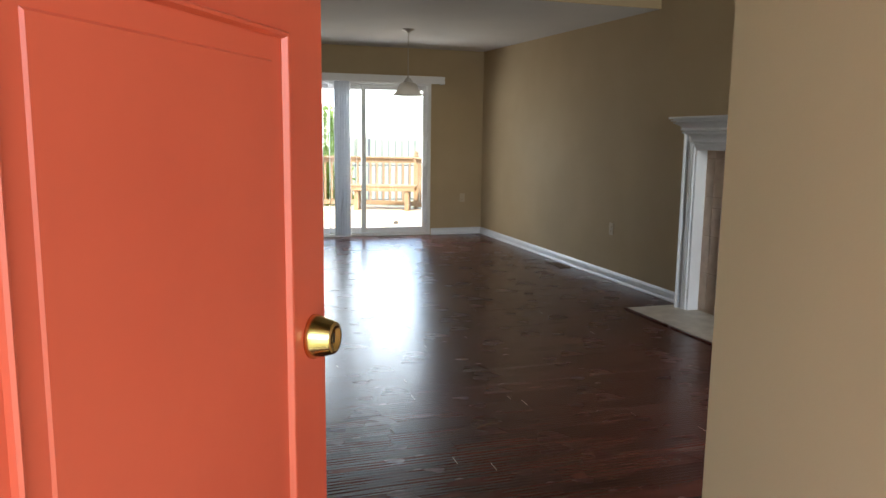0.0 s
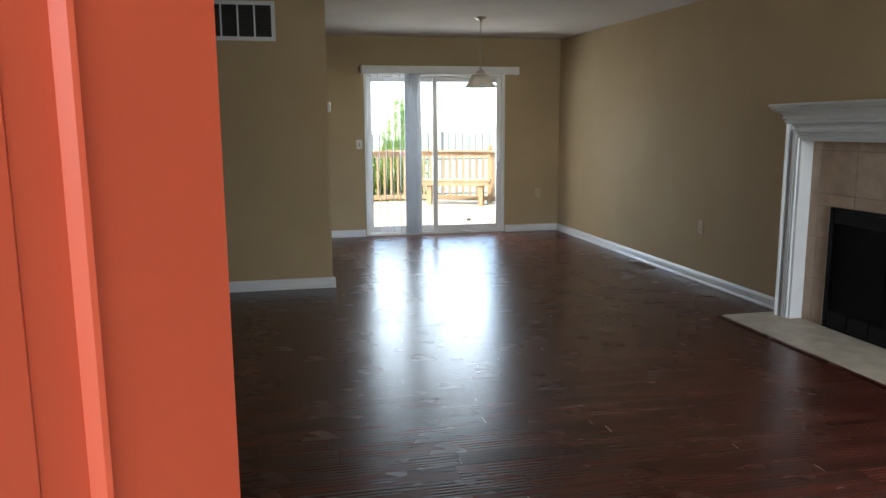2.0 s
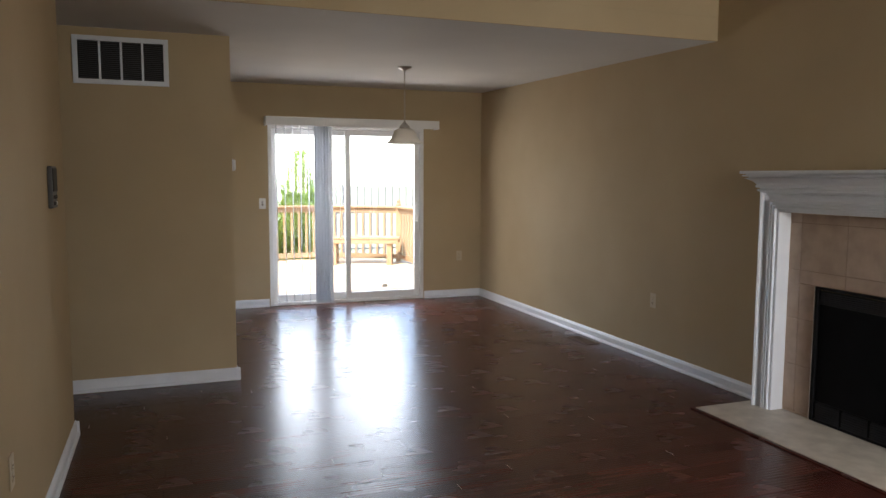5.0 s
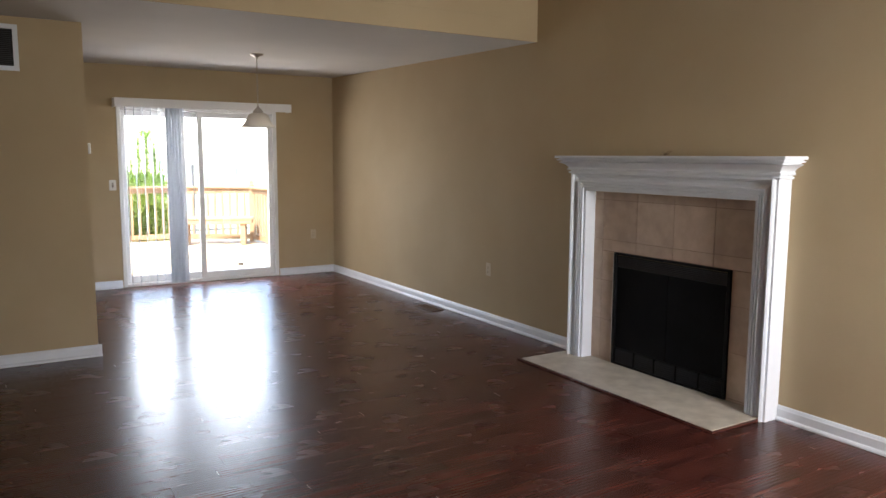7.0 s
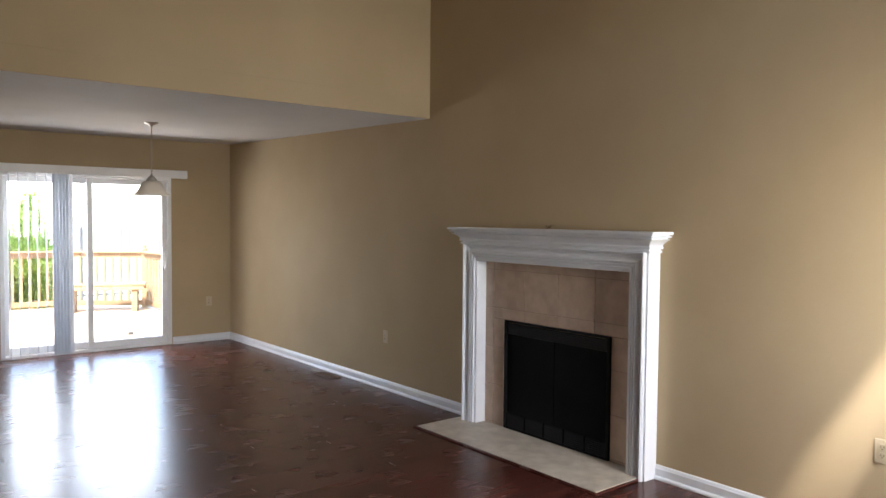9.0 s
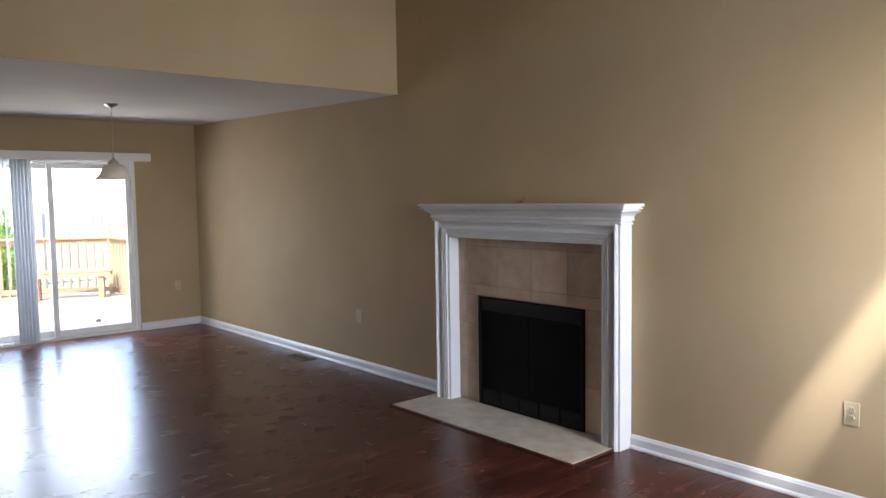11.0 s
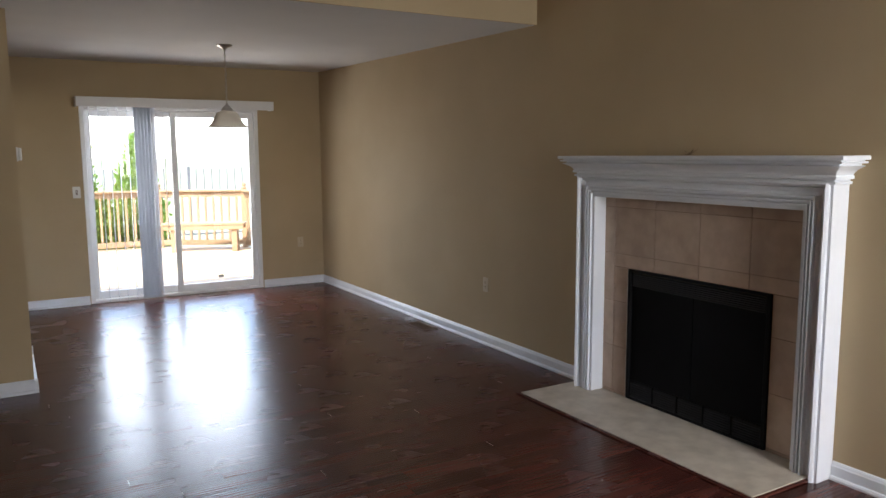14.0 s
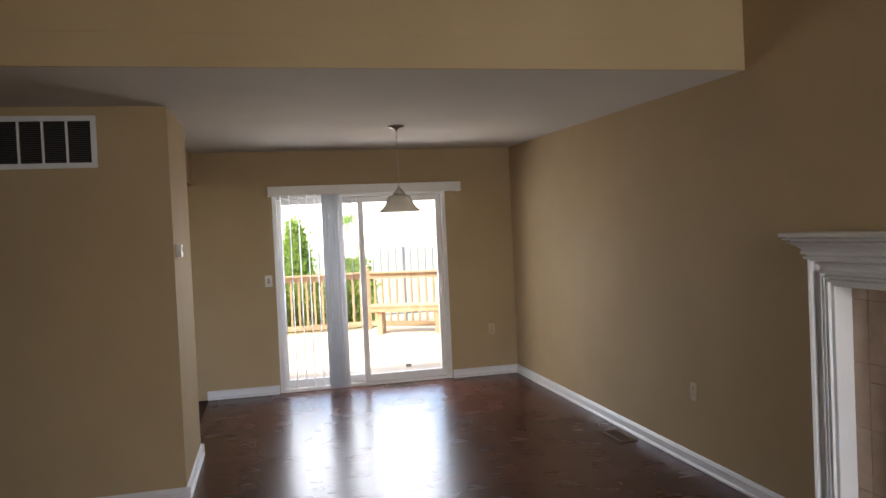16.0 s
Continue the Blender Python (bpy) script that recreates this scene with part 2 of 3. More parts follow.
def prism(bm, outline, way, m=Matrix()):
    """Extrudes a closed outline of 3D points along way."""
    a = [bm.verts.new(m @ Vector(p)) for p in outline]
    b = [bm.verts.new(m @ (Vector(p) + Vector(way))) for p in outline]
    n = len(a)
    for k in range(n):
        bm.faces.new((a[k], a[(k + 1) % n], b[(k + 1) % n], b[k]))
    bm.faces.new(a[::-1])
    bm.faces.new(b)
    bmesh.ops.recalc_face_normals(bm, faces=bm.faces)
    return bm


def mesh_of(name, bm, mat, smooth=False):
    me = bpy.data.meshes.new(name)
    bmesh.ops.recalc_face_normals(bm, faces=bm.faces)
    bm.to_mesh(me)
    bm.free()
    me.materials.append(mat)
    if smooth:
        for p in me.polygons:
            p.use_smooth = True
    return me


def part(name, bm, mat, parent, label="", smooth=False):
    ob = new(name, mesh_of(name, bm, mat, smooth))
    ob.parent = parent
    return tagged(ob, label) if label else ob


def thing(name, label, category, m=None, group="", kind=""):
    ob = new(name)
    ob.empty_display_size = 0.1
    ob.matrix_world = m or Matrix()
    return tagged(ob, label, category, group, kind)


def structure(name, bm, mat, label, category):
    return tagged(new(name, mesh_of(name, bm, mat)), label, category, kind="structure")


# ---- plan ----
XR, YB, CEIL, TOP = 4.218, 11.325, 2.46, 4.7     # fireplace wall, slider wall, low ceiling, high ceiling
XL = 0.085                                       # stair wall face
YD, YF = 1.508, 2.46                              # door wall and window wall faces
XJ = 1.22                                        # entry wall corner
YP, XP = 8.34, 1.045                              # return-air wall face and its corner
YH = 7.18                                        # header over the dining end
SL0, SL1, SLT = 1.66, 3.475, 2.03                # slider opening
OP0 = 9.33                                       # kitchen opening begins

structure("floor", boxes(((-2.6, 1.2, -0.15), (4.4, 11.45, -0.012))), M_SEAM, "dark underlay beneath laminate planks", "floor")
structure("wall_east", boxes(
    ((XR, 1.2, 0), (XR + 0.12, 5.25, TOP)), ((XR, 5.25, 0.80), (XR + 0.12, 6.22, TOP)), ((XR, 6.22, 0), (XR + 0.12, 11.45, TOP))),
    M_WALL, "tan painted plaster wall behind the fireplace", "wall")
structure("wall_north", boxes(
    ((-2.6, YB, 0), (SL0, YB + 0.14, 2.7)), ((SL1, YB, 0), (XR, YB + 0.14, 2.7)), ((SL0, YB, SLT), (SL1, YB + 0.14, 2.7))),
    M_WALL, "tan painted wall around the sliding door", "wall")
structure("wall_stair", boxes(((XL - 0.115, 6.02, 0), (XL, 7.42, TOP)), ((XL - 0.115, 7.30, 2.44), (XL, 8.5, TOP))), M_WALL, "tan painted wall beside the stairs", "wall")
bm = bmesh.new()
prism(bm, [(XL - 0.115, 4.00, 0), (XL - 0.115, 6.02, 0), (XL - 0.115, 6.02, 0.80 + 2.02 * 0.85), (XL - 0.115, 4.00, 0.80)], (0.115, 0, 0))
structure("wall_stair_low", bm, M_WALL, "tan sloping half wall beside the stairs", "wall")
structure("wall_return", boxes(((-1.2, YP, 0), (XP, YP + 0.115, CEIL))), M_WALL, "tan painted wall carrying the return grille", "wall")
structure("wall_side", boxes(((XP - 0.115, YP + 0.115, 0), (XP, OP0, CEIL))), M_WALL, "tan painted stub wall with a thermostat", "wall")
structure("header_kitchen", boxes(((0.79, OP0, 2.15), (0.905, YB, CEIL))), M_WALL, "tan header above the kitchen opening", "wall")
structure("wall_kitchen", boxes(((-2.6, YP + 0.115, 0), (-2.48, YB, CEIL))), M_WALL, "plain tan wall closing the kitchen", "wall")
structure("wall_hall", boxes(((-1.2, 1.2, 0), (-1.08, YP, TOP))), M_WALL, "plain tan wall behind the stairs", "wall")
structure("wall_entry", boxes(
    ((-1.08, YD - 0.14, 0), (0.146, YD, TOP)), ((1.086, YD - 0.14, 0), (XJ + 0.12, YD, TOP)), ((0.146, YD - 0.14, 2.08), (1.086, YD, TOP))), M_WALL, "tan painted wall of the entry", "wall")
structure("wall_entry_side", boxes(((XJ, YD + 0.001, 0), (XJ + 0.12, YF, TOP))), M_WALL, "tan painted side wall of the entry", "wall")
structure("wall_south", boxes(
    ((XJ + 0.12, YF - 0.14, 0), (2.30, YF, TOP)), ((4.0, YF - 0.14, 0), (XR, YF, TOP)),
    ((2.30, YF - 0.14, 2.0), (4.0, YF, 2.78)), ((2.30, YF - 0.14, 3.16), (4.0, YF, TOP)), ((3.50, YF - 0.14, 2.78), (4.0, YF, 3.16)),
    ((2.30, YF - 0.14, 0), (3.1, YF, 2.0)), ((3.1, YF - 0.14, 0), (4.0, YF, 0.75))),
    M_WALL, "tan painted street wall with windows", "wall")
structure("header", boxes(((XL, YH, 2.402), (XR, YH + 0.012, 2.56)), ((XL, YH + 0.001, 2.561), (XR, YH + 0.14, TOP))), M_WALL, "tan painted header above the dining end", "wall")
bm = prism(bmesh.new(), [(-2.6, YH + 0.012, 2.403), (-2.6, YB, 2.476), (-2.6, YB, 2.56), (-2.6, YH + 0.012, 2.56)], (XR + 2.6, 0, 0))
structure("ceiling_low", bm, M_CEIL, "white textured low ceiling", "ceiling")
structure("ceiling_high", boxes(((-1.2, 1.2, TOP), (XJ + 0.12, YF - 0.14, TOP + 0.1)), ((-1.2, YF - 0.139, TOP), (XR + 0.12, YH + 0.3, TOP + 0.1))), M_CEIL, "white high ceiling over the living room", "ceiling")
# added out of view to keep direct sun off the low street window
structure("awning", boxes(((1.32, 0.7, 2.06), (4.4, YF - 0.145, 2.12))), M_TRIM, "plain white unseen slab added to block sun at the street window", "awning")
# unseen slab added outside the door so no sun falls into the entry
structure("porch_roof", boxes(((-1.2, -0.6, 2.5), (1.3, YD - 0.15, 2.62))), M_CEIL, "plain unseen slab over the entry added to block the sun", "porch roof")


# ---- trim ----
def board(bm, lo, hi, face):
    """A baseboard along one wall: tall board with an eased top and a shoe moulding; face is the way it looks."""
    (x0, y0), (x1, y1) = lo, hi
    along = Vector((x1 - x0, y1 - y0, 0))
    out = Vector((*face, 0))
    profile = [(0, 0), (0.024, 0), (0.024, 0.010), (0.019, 0.019), (0.013, 0.022), (0.013, 0.066), (0.010, 0.072), (0.008, 0.079), (0.004, 0.086), (0, 0.088)]
    prism(bm, [Vector((x0, y0, 0.001)) + out * d + Vector((0, 0, z)) for d, z in profile], along)


def baseboard(name, rows, label):
    bm = bmesh.new()
    for lo, hi, face in rows:
        board(bm, lo, hi, face)
    return structure(name, bm, M_TRIM, label, "baseboard")


baseboard("baseboard_east_far", [((XR, 6.60), (XR, YB), (-1, 0))], "white painted baseboard with shoe moulding")
baseboard("baseboard_east_near", [((XR, YF), (XR, 4.893), (-1, 0))], "white painted baseboard with shoe moulding")
baseboard("baseboard_north_right", [((SL1 + 0.01, YB), (XR, YB), (0, -1))], "white painted baseboard with shoe moulding")
baseboard("baseboard_north_left", [((0.94, YB), (SL0 - 0.01, YB), (0, -1))], "white painted baseboard with shoe moulding")
baseboard("baseboard_return", [((-1.08, YP), (XP + 0.0235, YP), (0, -1)), ((XP, YP - 0.0235), (XP, OP0 + 0.0235), (1, 0)), ((XP - 0.115, OP0), (XP + 0.0235, OP0), (0, 1))], "white painted baseboard with shoe moulding")
baseboard("baseboard_stair", [((XL, 4.0), (XL, 7.4435), (1, 0)), ((XL - 0.115, 7.42), (XL + 0.0235, 7.42), (0, 1))], "white painted baseboard with shoe moulding")
baseboard("baseboard_south", [((XJ + 0.12, YF), (XR, YF), (0, 1)), ((XJ, YD), (XJ, YF + 0.013), (-1, 0))], "white painted baseboard with shoe moulding")

# sloping white cap on the half wall
RISE = 0.85
cap = thing("stair_cap", "white painted board capping the sloping half wall", "stair cap", kind="structure")
bm = bmesh.new()
prism(bm, [(-0.10, 4.02, 0.812), (-0.10, 6.02, 0.812 + 2 * RISE), (-0.10, 6.02, 0.842 + 2 * RISE), (-0.10, 4.02, 0.842)], (0.205, 0, 0))
bmesh.ops.bevel(bm, geom=list(bm.edges), offset=0.006, segments=2, affect="EDGES")
part("cap_board", bm, M_TRIM, cap)
bm = bmesh.new()
for x in (XL + 0.001, XL - 0.135):
    prism(bm, [(x, 4.005, 0.764), (x, 6.02, 0.764 + 2.015 * RISE), (x, 6.02, 0.800 + 2.015 * RISE), (x, 4.005, 0.800)], (0.018, 0, 0))
part("cap_moulding", bm, M_TRIM, cap)

# stairs behind the half wall
stairs = thing("staircase", "dark brown carpeted stairs behind a half wall", "stairs", kind="structure")
for k in range(15):
    y = 4.10 + 0.235 * k
    z = 0.198 * (k + 1)
    bm = bmesh.new()
    box(bm, (-1.078, y, 0.002 if k < 2 else z - 0.40), (XL - 0.118, y + 0.262, z), 0.012, 2)
    part("step", bm, M_STAIR, stairs)


# ---- front door ----
HINGE, WAY = Vector((0.192, 1.510, 0.008)), Vector((0.53, 0.848, 0))
door = tagged(new("door_1"), "orange-red painted panelled entry door standing ajar", "door", kind="structure")
turn = Matrix.Translation(HINGE) @ Matrix(((WAY.x, -WAY.y, 0), (WAY.y, WAY.x, 0), (0, 0, 1))).to_4x4()
door.matrix_world = turn
WIDE, TALL, THICK = 0.873, 2.03, 0.042
columns, rows_z = ((0.065, 0.335), (0.538, 0.808)), ((0.12, 0.78), (0.88, 1.40), (1.495, 1.92))
bm = bmesh.new()
us = sorted({0.0, WIDE, *(v for c in columns for v in c)})
zs = sorted({0.0, TALL, *(v for r in rows_z for v in r)})
nest = ((0, 0), (0.001, 0.0032), (0.0026, 0.0048), (0.0045, 0.0042), (0.0062, 0.0005), (0.009, -0.0062), (0.011, -0.0078), (0.0155, -0.0070), (0.0225, -0.0005), (0.0245, 0.0012))
for side in (-1, 1):
    base = 0.0 if side < 0 else THICK
    for u0, u1 in zip(us, us[1:]):
        for z0, z1 in zip(zs, zs[1:]):
            rings = nest if (u0, u1) in columns and (z0, z1) in rows_z else ((0, 0),)
            loops = [[bm.verts.new((u, base + side * h, z)) for u, z in ((u0 + d, z0 + d), (u1 - d, z0 + d), (u1 - d, z1 - d), (u0 + d, z1 - d))] for d, h in rings]
            for a, b in zip(loops, loops[1:]):
                for k in range(4):
                    bm.faces.new((a[k], a[(k + 1) % 4], b[(k + 1) % 4], b[k]))
            bm.faces.new(loops[-1])
bmesh.ops.remove_doubles(bm, verts=bm.verts, dist=0.00005)
box(bm, (0.0, 0.0002, 0.0), (WIDE, THICK - 0.0002, TALL))
part("slab", bm, M_ORANGE, door)
lock = part("deadbolt", lathe(bmesh.new(), [(0.0185, 0), (0.0187, 0.003), (0.0172, 0.006), (0.0135, 0.019), (0.0125, 0.0205), (0.0085, 0.0205), (0.0083, 0.0185), (0.003, 0.0185)], 32, pose(0.848, -0.0002, 1.16, 90, 0, 0)), M_BRASS, door, "polished brass deadbolt cylinder", True)
part("keyway", boxes(((0.8472, -0.0192, 1.156), (0.8488, -0.0184, 1.164))), M_DARK, lock)
part("door_knob", lathe(bmesh.new(), [(0.03, 0), (0.03, 0.006), (0.012, 0.01), (0.012, 0.03), (0.024, 0.036), (0.028, 0.05), (0.022, 0.062), (0.006, 0.066)], 28, pose(0.82, -0.0002, 0.95, 90, 0, 0)), M_BRASS, door, "polished brass door knob", True)
for z in (0.25, 1.0, 1.78):
    part("hinge", lathe(bmesh.new(), [(0.007, 0), (0.007, 0.09)], 12, pose(-0.008, 0.02, z)), M_BRASS, door, "brass butt hinge")
frame_1 = tagged(new("door_frame"), "tan painted frame of the entry door", "door frame", kind="structure")
part("jamb", boxes(((0.147, YD - 0.139, 0.003), (0.168, YD - 0.01, 2.06)), bevel=0.003), M_WALL, frame_1)
part("jamb", boxes(((1.064, YD - 0.139, 0.003), (1.085, YD - 0.01, 2.06)), bevel=0.003), M_WALL, frame_1)
part("head", boxes(((0.147, YD - 0.139, 2.061), (1.085, YD - 0.01, 2.079)), bevel=0.003), M_WALL, frame_1)
part("threshold", boxes(((0.169, YD - 0.14, 0.003), (1.063, YD - 0.01, 0.022)), bevel=0.004), M_NICKEL, frame_1)


# ---- street windows (behind the camera) ----
def window(name, x0, x1, z0, z1):
    w = tagged(new(name), "unseen white framed street window with clear glass", "window", kind="structure")
    y0, y1 = YF - 0.10, YF - 0.05
    part("window_frame", boxes(((x0, y0, z0), (x0 + 0.05, y1, z1)), ((x1 - 0.05, y0, z0), (x1, y1, z1)), ((x0 + 0.05, y0, z0), (x1 - 0.05, y1, z0 + 0.05)), ((x0 + 0.05, y0, z1 - 0.05), (x1 - 0.05, y1, z1))), M_VINYL, w)
    pane = part("pane", boxes(((x0 + 0.045, y0 + 0.02, z0 + 0.045), (x1 - 0.045, y0 + 0.026, z1 - 0.045))), M_GLASS, w)
    pane.visible_shadow = False
    return w


window("window_1", 2.30, 3.50, 2.78, 3.16)
# unseen low window, added as an opening for the fill light
window("fill_window", 3.1, 4.0, 0.75, 2.0)

# ---- sliding glass door ----
slider = tagged(new("door_2"), "white vinyl sliding glass door to the deck", "sliding door", kind="structure")
FY0, FY1 = YB - 0.005, YB + 0.135
part("outer_frame", boxes(((SL0, FY0, 0.003), (SL0 + 0.045, FY1, SLT)), ((SL1 - 0.045, FY0, 0.003), (SL1, FY1, SLT)), ((SL0 + 0.045, FY0, SLT - 0.04), (SL1 - 0.045, FY1, SLT)), ((SL0 + 0.045, FY0, 0.003), (SL1 - 0.045, FY1, 0.035)), bevel=0.003), M_VINYL, slider)


def sash(name, x0, x1, y, stile, top, bottom):
    z0, z1 = 0.037, SLT - 0.042
    s = part(name, boxes(((x0, y, z0), (x0 + stile, y + 0.04, z1)), ((x1 - stile, y, z0), (x1, y + 0.04, z1)), ((x0 + stile, y, z1 - top), (x1 - stile, y + 0.04, z1)), ((x0 + stile, y, z0), (x1 - stile, y + 0.04, z0 + bottom)), bevel=0.004), M_VINYL, slider)
    g = part("pane", boxes(((x0 + stile - 0.005, y + 0.017, z0 + bottom - 0.005), (x1 - stile + 0.005, y + 0.023, z1 - top + 0.005))), M_GLASS, s, "clear glass pane")
    g.visible_shadow = False
    return s


fixed = sash("fixed_panel", SL0 + 0.047, 2.595, YB + 0.075, 0.05, 0.06, 0.075)
moving = sash("sliding_panel", 2.535, SL1 - 0.047, YB + 0.025, 0.058, 0.06, 0.075)
bm = bmesh.new()
box(bm, (3.388, YB - 0.012, 0.93), (3.412, YB + 0.026, 0.955), 0.004)
box(bm, (3.388, YB - 0.012, 1.115), (3.412, YB + 0.026, 1.14), 0.004)
box(bm, (3.387, YB - 0.026, 0.915), (3.413, YB - 0.010, 1.155), 0.006, 2)
part("pull_handle", bm, M_VINYL, moving, "white moulded pull handle")
part("glass_label", boxes(((2.975, YB + 0.0395, 0.155), (3.035, YB + 0.0415, 0.190))), M_LABEL, moving, "small grey label on the glass")

# ---- valance and vertical blinds ----
val = thing("blind_valance", "white valance box above the sliding door", "valance")
part("fascia", boxes(((1.624, 11.140, 2.012), (3.609, 11.154, 2.108)), bevel=0.003), M_VINYL, val)
part("top_board", boxes(((1.624, 11.155, 2.096), (3.609, YB - 0.001, 2.108))), M_VINYL, val)
for x in (1.624, 3.597):
    part("return", boxes(((x, 11.155, 2.012), (x + 0.012, YB - 0.001, 2.095))), M_VINYL, val)
blind = thing("vertical_blind", "white vinyl vertical blind drawn half open", "blind")
part("head_rail", boxes(((1.68, 11.215, 2.045), (3.50, 11.255, 2.08)), bevel=0.004), M_VINYL, blind)
slat_bm = bmesh.new()
curve = [(-0.0445 + 0.0178 * k, 0.006 * (1 - ((k - 2.5) / 2.5) ** 2)) for k in range(6)]
prism(slat_bm, [(u, v, 0.03) for u, v in curve] + [(u, v + 0.0012, 0.03) for u, v in reversed(curve)], (0, 0, 2.005))
slat_mesh = mesh_of("slat", slat_bm, M_SLAT)
turns = [(1.745 + 0.088 * k, 83 + random.uniform(-2, 2)) for k in range(5)] + [(2.164 + 0.0165 * k, (54 if k % 2 else 72) + random.uniform(-1, 1)) for k in range(12)]
for x, a in turns:
    ob = new("slat", slat_mesh)
    ob.parent = blind
    ob.matrix_world = pose(x, 11.235, 0, 0, 0, a)
wand = part("wand", lathe(bmesh.new(), [(0.004, 0.75), (0.004, 2.04)], 10, pose(2.445, 11.225, 0)), M_VINYL, blind)

# ---- pendant lamp ----
PX, PY = 2.64, 9.395
pendant = thing("pendant_lamp", "brushed nickel pendant with frosted bell glass shade", "pendant lamp", pose(PX, PY, 0))
CZ = 2.445
part("canopy", lathe(bmesh.new(), [(0.064, CZ - 0.001), (0.064, CZ - 0.008), (0.055, CZ - 0.016), (0.022, CZ - 0.028), (0.010, CZ - 0.040), (0.004, CZ - 0.046)], 32), M_NICKEL, pendant, "", True)
links_bm = bmesh.new()
for k in range(18):
    z = 2.405 - 0.0255 * k
    m = pose(0, 0, z, 0, 0, 90 * (k % 2))
    steps = 12
    rings = []
    for a in range(steps):
        t = 2 * math.pi * a / steps
        c = Vector((0.008 * math.cos(t), 0, 0.016 * math.sin(t)))
        n1, n2 = Vector((math.cos(t), 0, math.sin(t))), Vector((0, 1, 0))
        rings.append([links_bm.verts.new(m @ (c + 0.0018 * (math.cos(w) * n1 + math.sin(w) * n2))) for w in (0, 1.571, 3.142, 4.712)])
    for a in range(steps):
        p, q = rings[a], rings[(a + 1) % steps]
        for w in range(4):
            links_bm.faces.new((p[w], p[(w + 1) % 4], q[(w + 1) % 4], q[w]))
part("chain", links_bm, M_NICKEL, pendant)
part("cord", lathe(bmesh.new(), [(0.0025, 1.93), (0.0025, 2.41)], 8), M_IVORY, pendant)
part("shade_holder", lathe(bmesh.new(), [(0.004, 1.965), (0.010, 1.96), (0.012, 1.945), (0.028, 1.935), (0.034, 1.925), (0.046, 1.912), (0.05, 1.898), (0.046, 1.893)], 32), M_NICKEL, pendant, "", True)
shade_out = [(0.045, 1.895), (0.075, 1.888), (0.092, 1.872), (0.105, 1.845), (0.118, 1.815), (0.138, 1.787), (0.163, 1.768), (0.168, 1.763), (0.164, 1.760)]
shade_in = [(r - 0.006, z + 0.001) for r, z in reversed(shade_out[1:-1])] + [(0.043, 1.889)]
part("shade", lathe(bmesh.new(), shade_out + shade_in, 48), M_FROST, pendant, "frosted alabaster glass bell shade", True)
part("bulb", lathe(bmesh.new(), [(0.012, 1.89), (0.013, 1.865), (0.027, 1.84), (0.030, 1.82), (0.022, 1.80), (0.006, 1.79)], 20), M_FROST, pendant, "", True)

# ---- fireplace ----
YL, YR, XF, ZT = 6.596, 4.896, 4.100, 1.405        # outer edges, front plane, casing top
surround = thing("fireplace_mantel", "white painted wooden mantel around the fireplace", "fireplace mantel", pose(XR, 5.74, 0))
back = surround.matrix_world.inverted()
casing = [(0.0, None), (0.0, 0.0), (0.014, 0.0), (0.016, 0.012), (0.026, 0.020), (0.036, 0.012), (0.037, -0.012), (0.041, -0.012), (0.043, -0.004), (0.052, -0.012), (0.064, -0.020), (0.078, -0.014), (0.082, 0.006), (0.091, 0.006), (0.093, -0.018), (0.100, -0.018), (0.102, 0.004), (0.109, 0.004), (0.111, -0.020), (0.118, -0.020), (0.120, 0.001), (0.128, 0.001), (0.130, -0.014), (0.147, -0.014), (0.150, -0.017), (0.150, None)]


def casing_run(ends):
    """Sweeps the casing between two ends; each end turns a depth d into a (y, z)."""
    bm = bmesh.new()
    loops = []
    for end in ends:
        loops.append([bm.verts.new(back @ Vector((XR - 0.001 if h is None else XF - h, *end(d)))) for d, h in casing])
    a, b = loops
    n = len(a)
    for k in range(n):
        bm.faces.new((a[k], a[(k + 1) % n], b[(k + 1) % n], b[k]))
    bm.faces.new(a)
    bm.faces.new(b[::-1])
    return bm


part("leg", casing_run((lambda d: (YL - d, 0.0008), lambda d: (YL - d, ZT - d))), M_TRIM, surround)
part("leg", casing_run((lambda d: (YR + d, 0.0008), lambda d: (YR + d, ZT - d))), M_TRIM, surround)
part("lintel", casing_run((lambda d: (YL - d, ZT - d), lambda d: (YR + d, ZT - d))), M_TRIM, surround)
crown = [(0.0, 1.376), (0.012, 1.379), (0.014, 1.390), (0.001, 1.394), (0.001, 1.399), (0.020, 1.402), (0.021, 1.414), (0.015, 1.418), (0.022, 1.430), (0.034, 1.441), (0.050, 1.450), (0.064, 1.457), (0.068, 1.460), (0.050, 1.463), (0.050, 1.4685), (0.077, 1.471), (0.079, 1.479), (0.062, 1.481), (0.063, 1.486), (0.088, 1.487), (0.089, 1.500), (0.085, 1.505)]
bm = bmesh.new()
rails = [[bm.verts.new(back @ Vector(p)) for p in ((XR - 0.001, YL + o, z), (XF - o, YL + o, z), (XF - o, YR - o, z), (XR - 0.001, YR - o, z))] for o, z in crown]
for a, b in zip(rails, rails[1:]):
    for k in range(3):
        bm.faces.new((a[k], a[k + 1], b[k + 1], b[k]))
bm.faces.new(rails[-1])
bm.faces.new(rails[0][::-1])
part("mantel_shelf", bm, M_TRIM, surround)

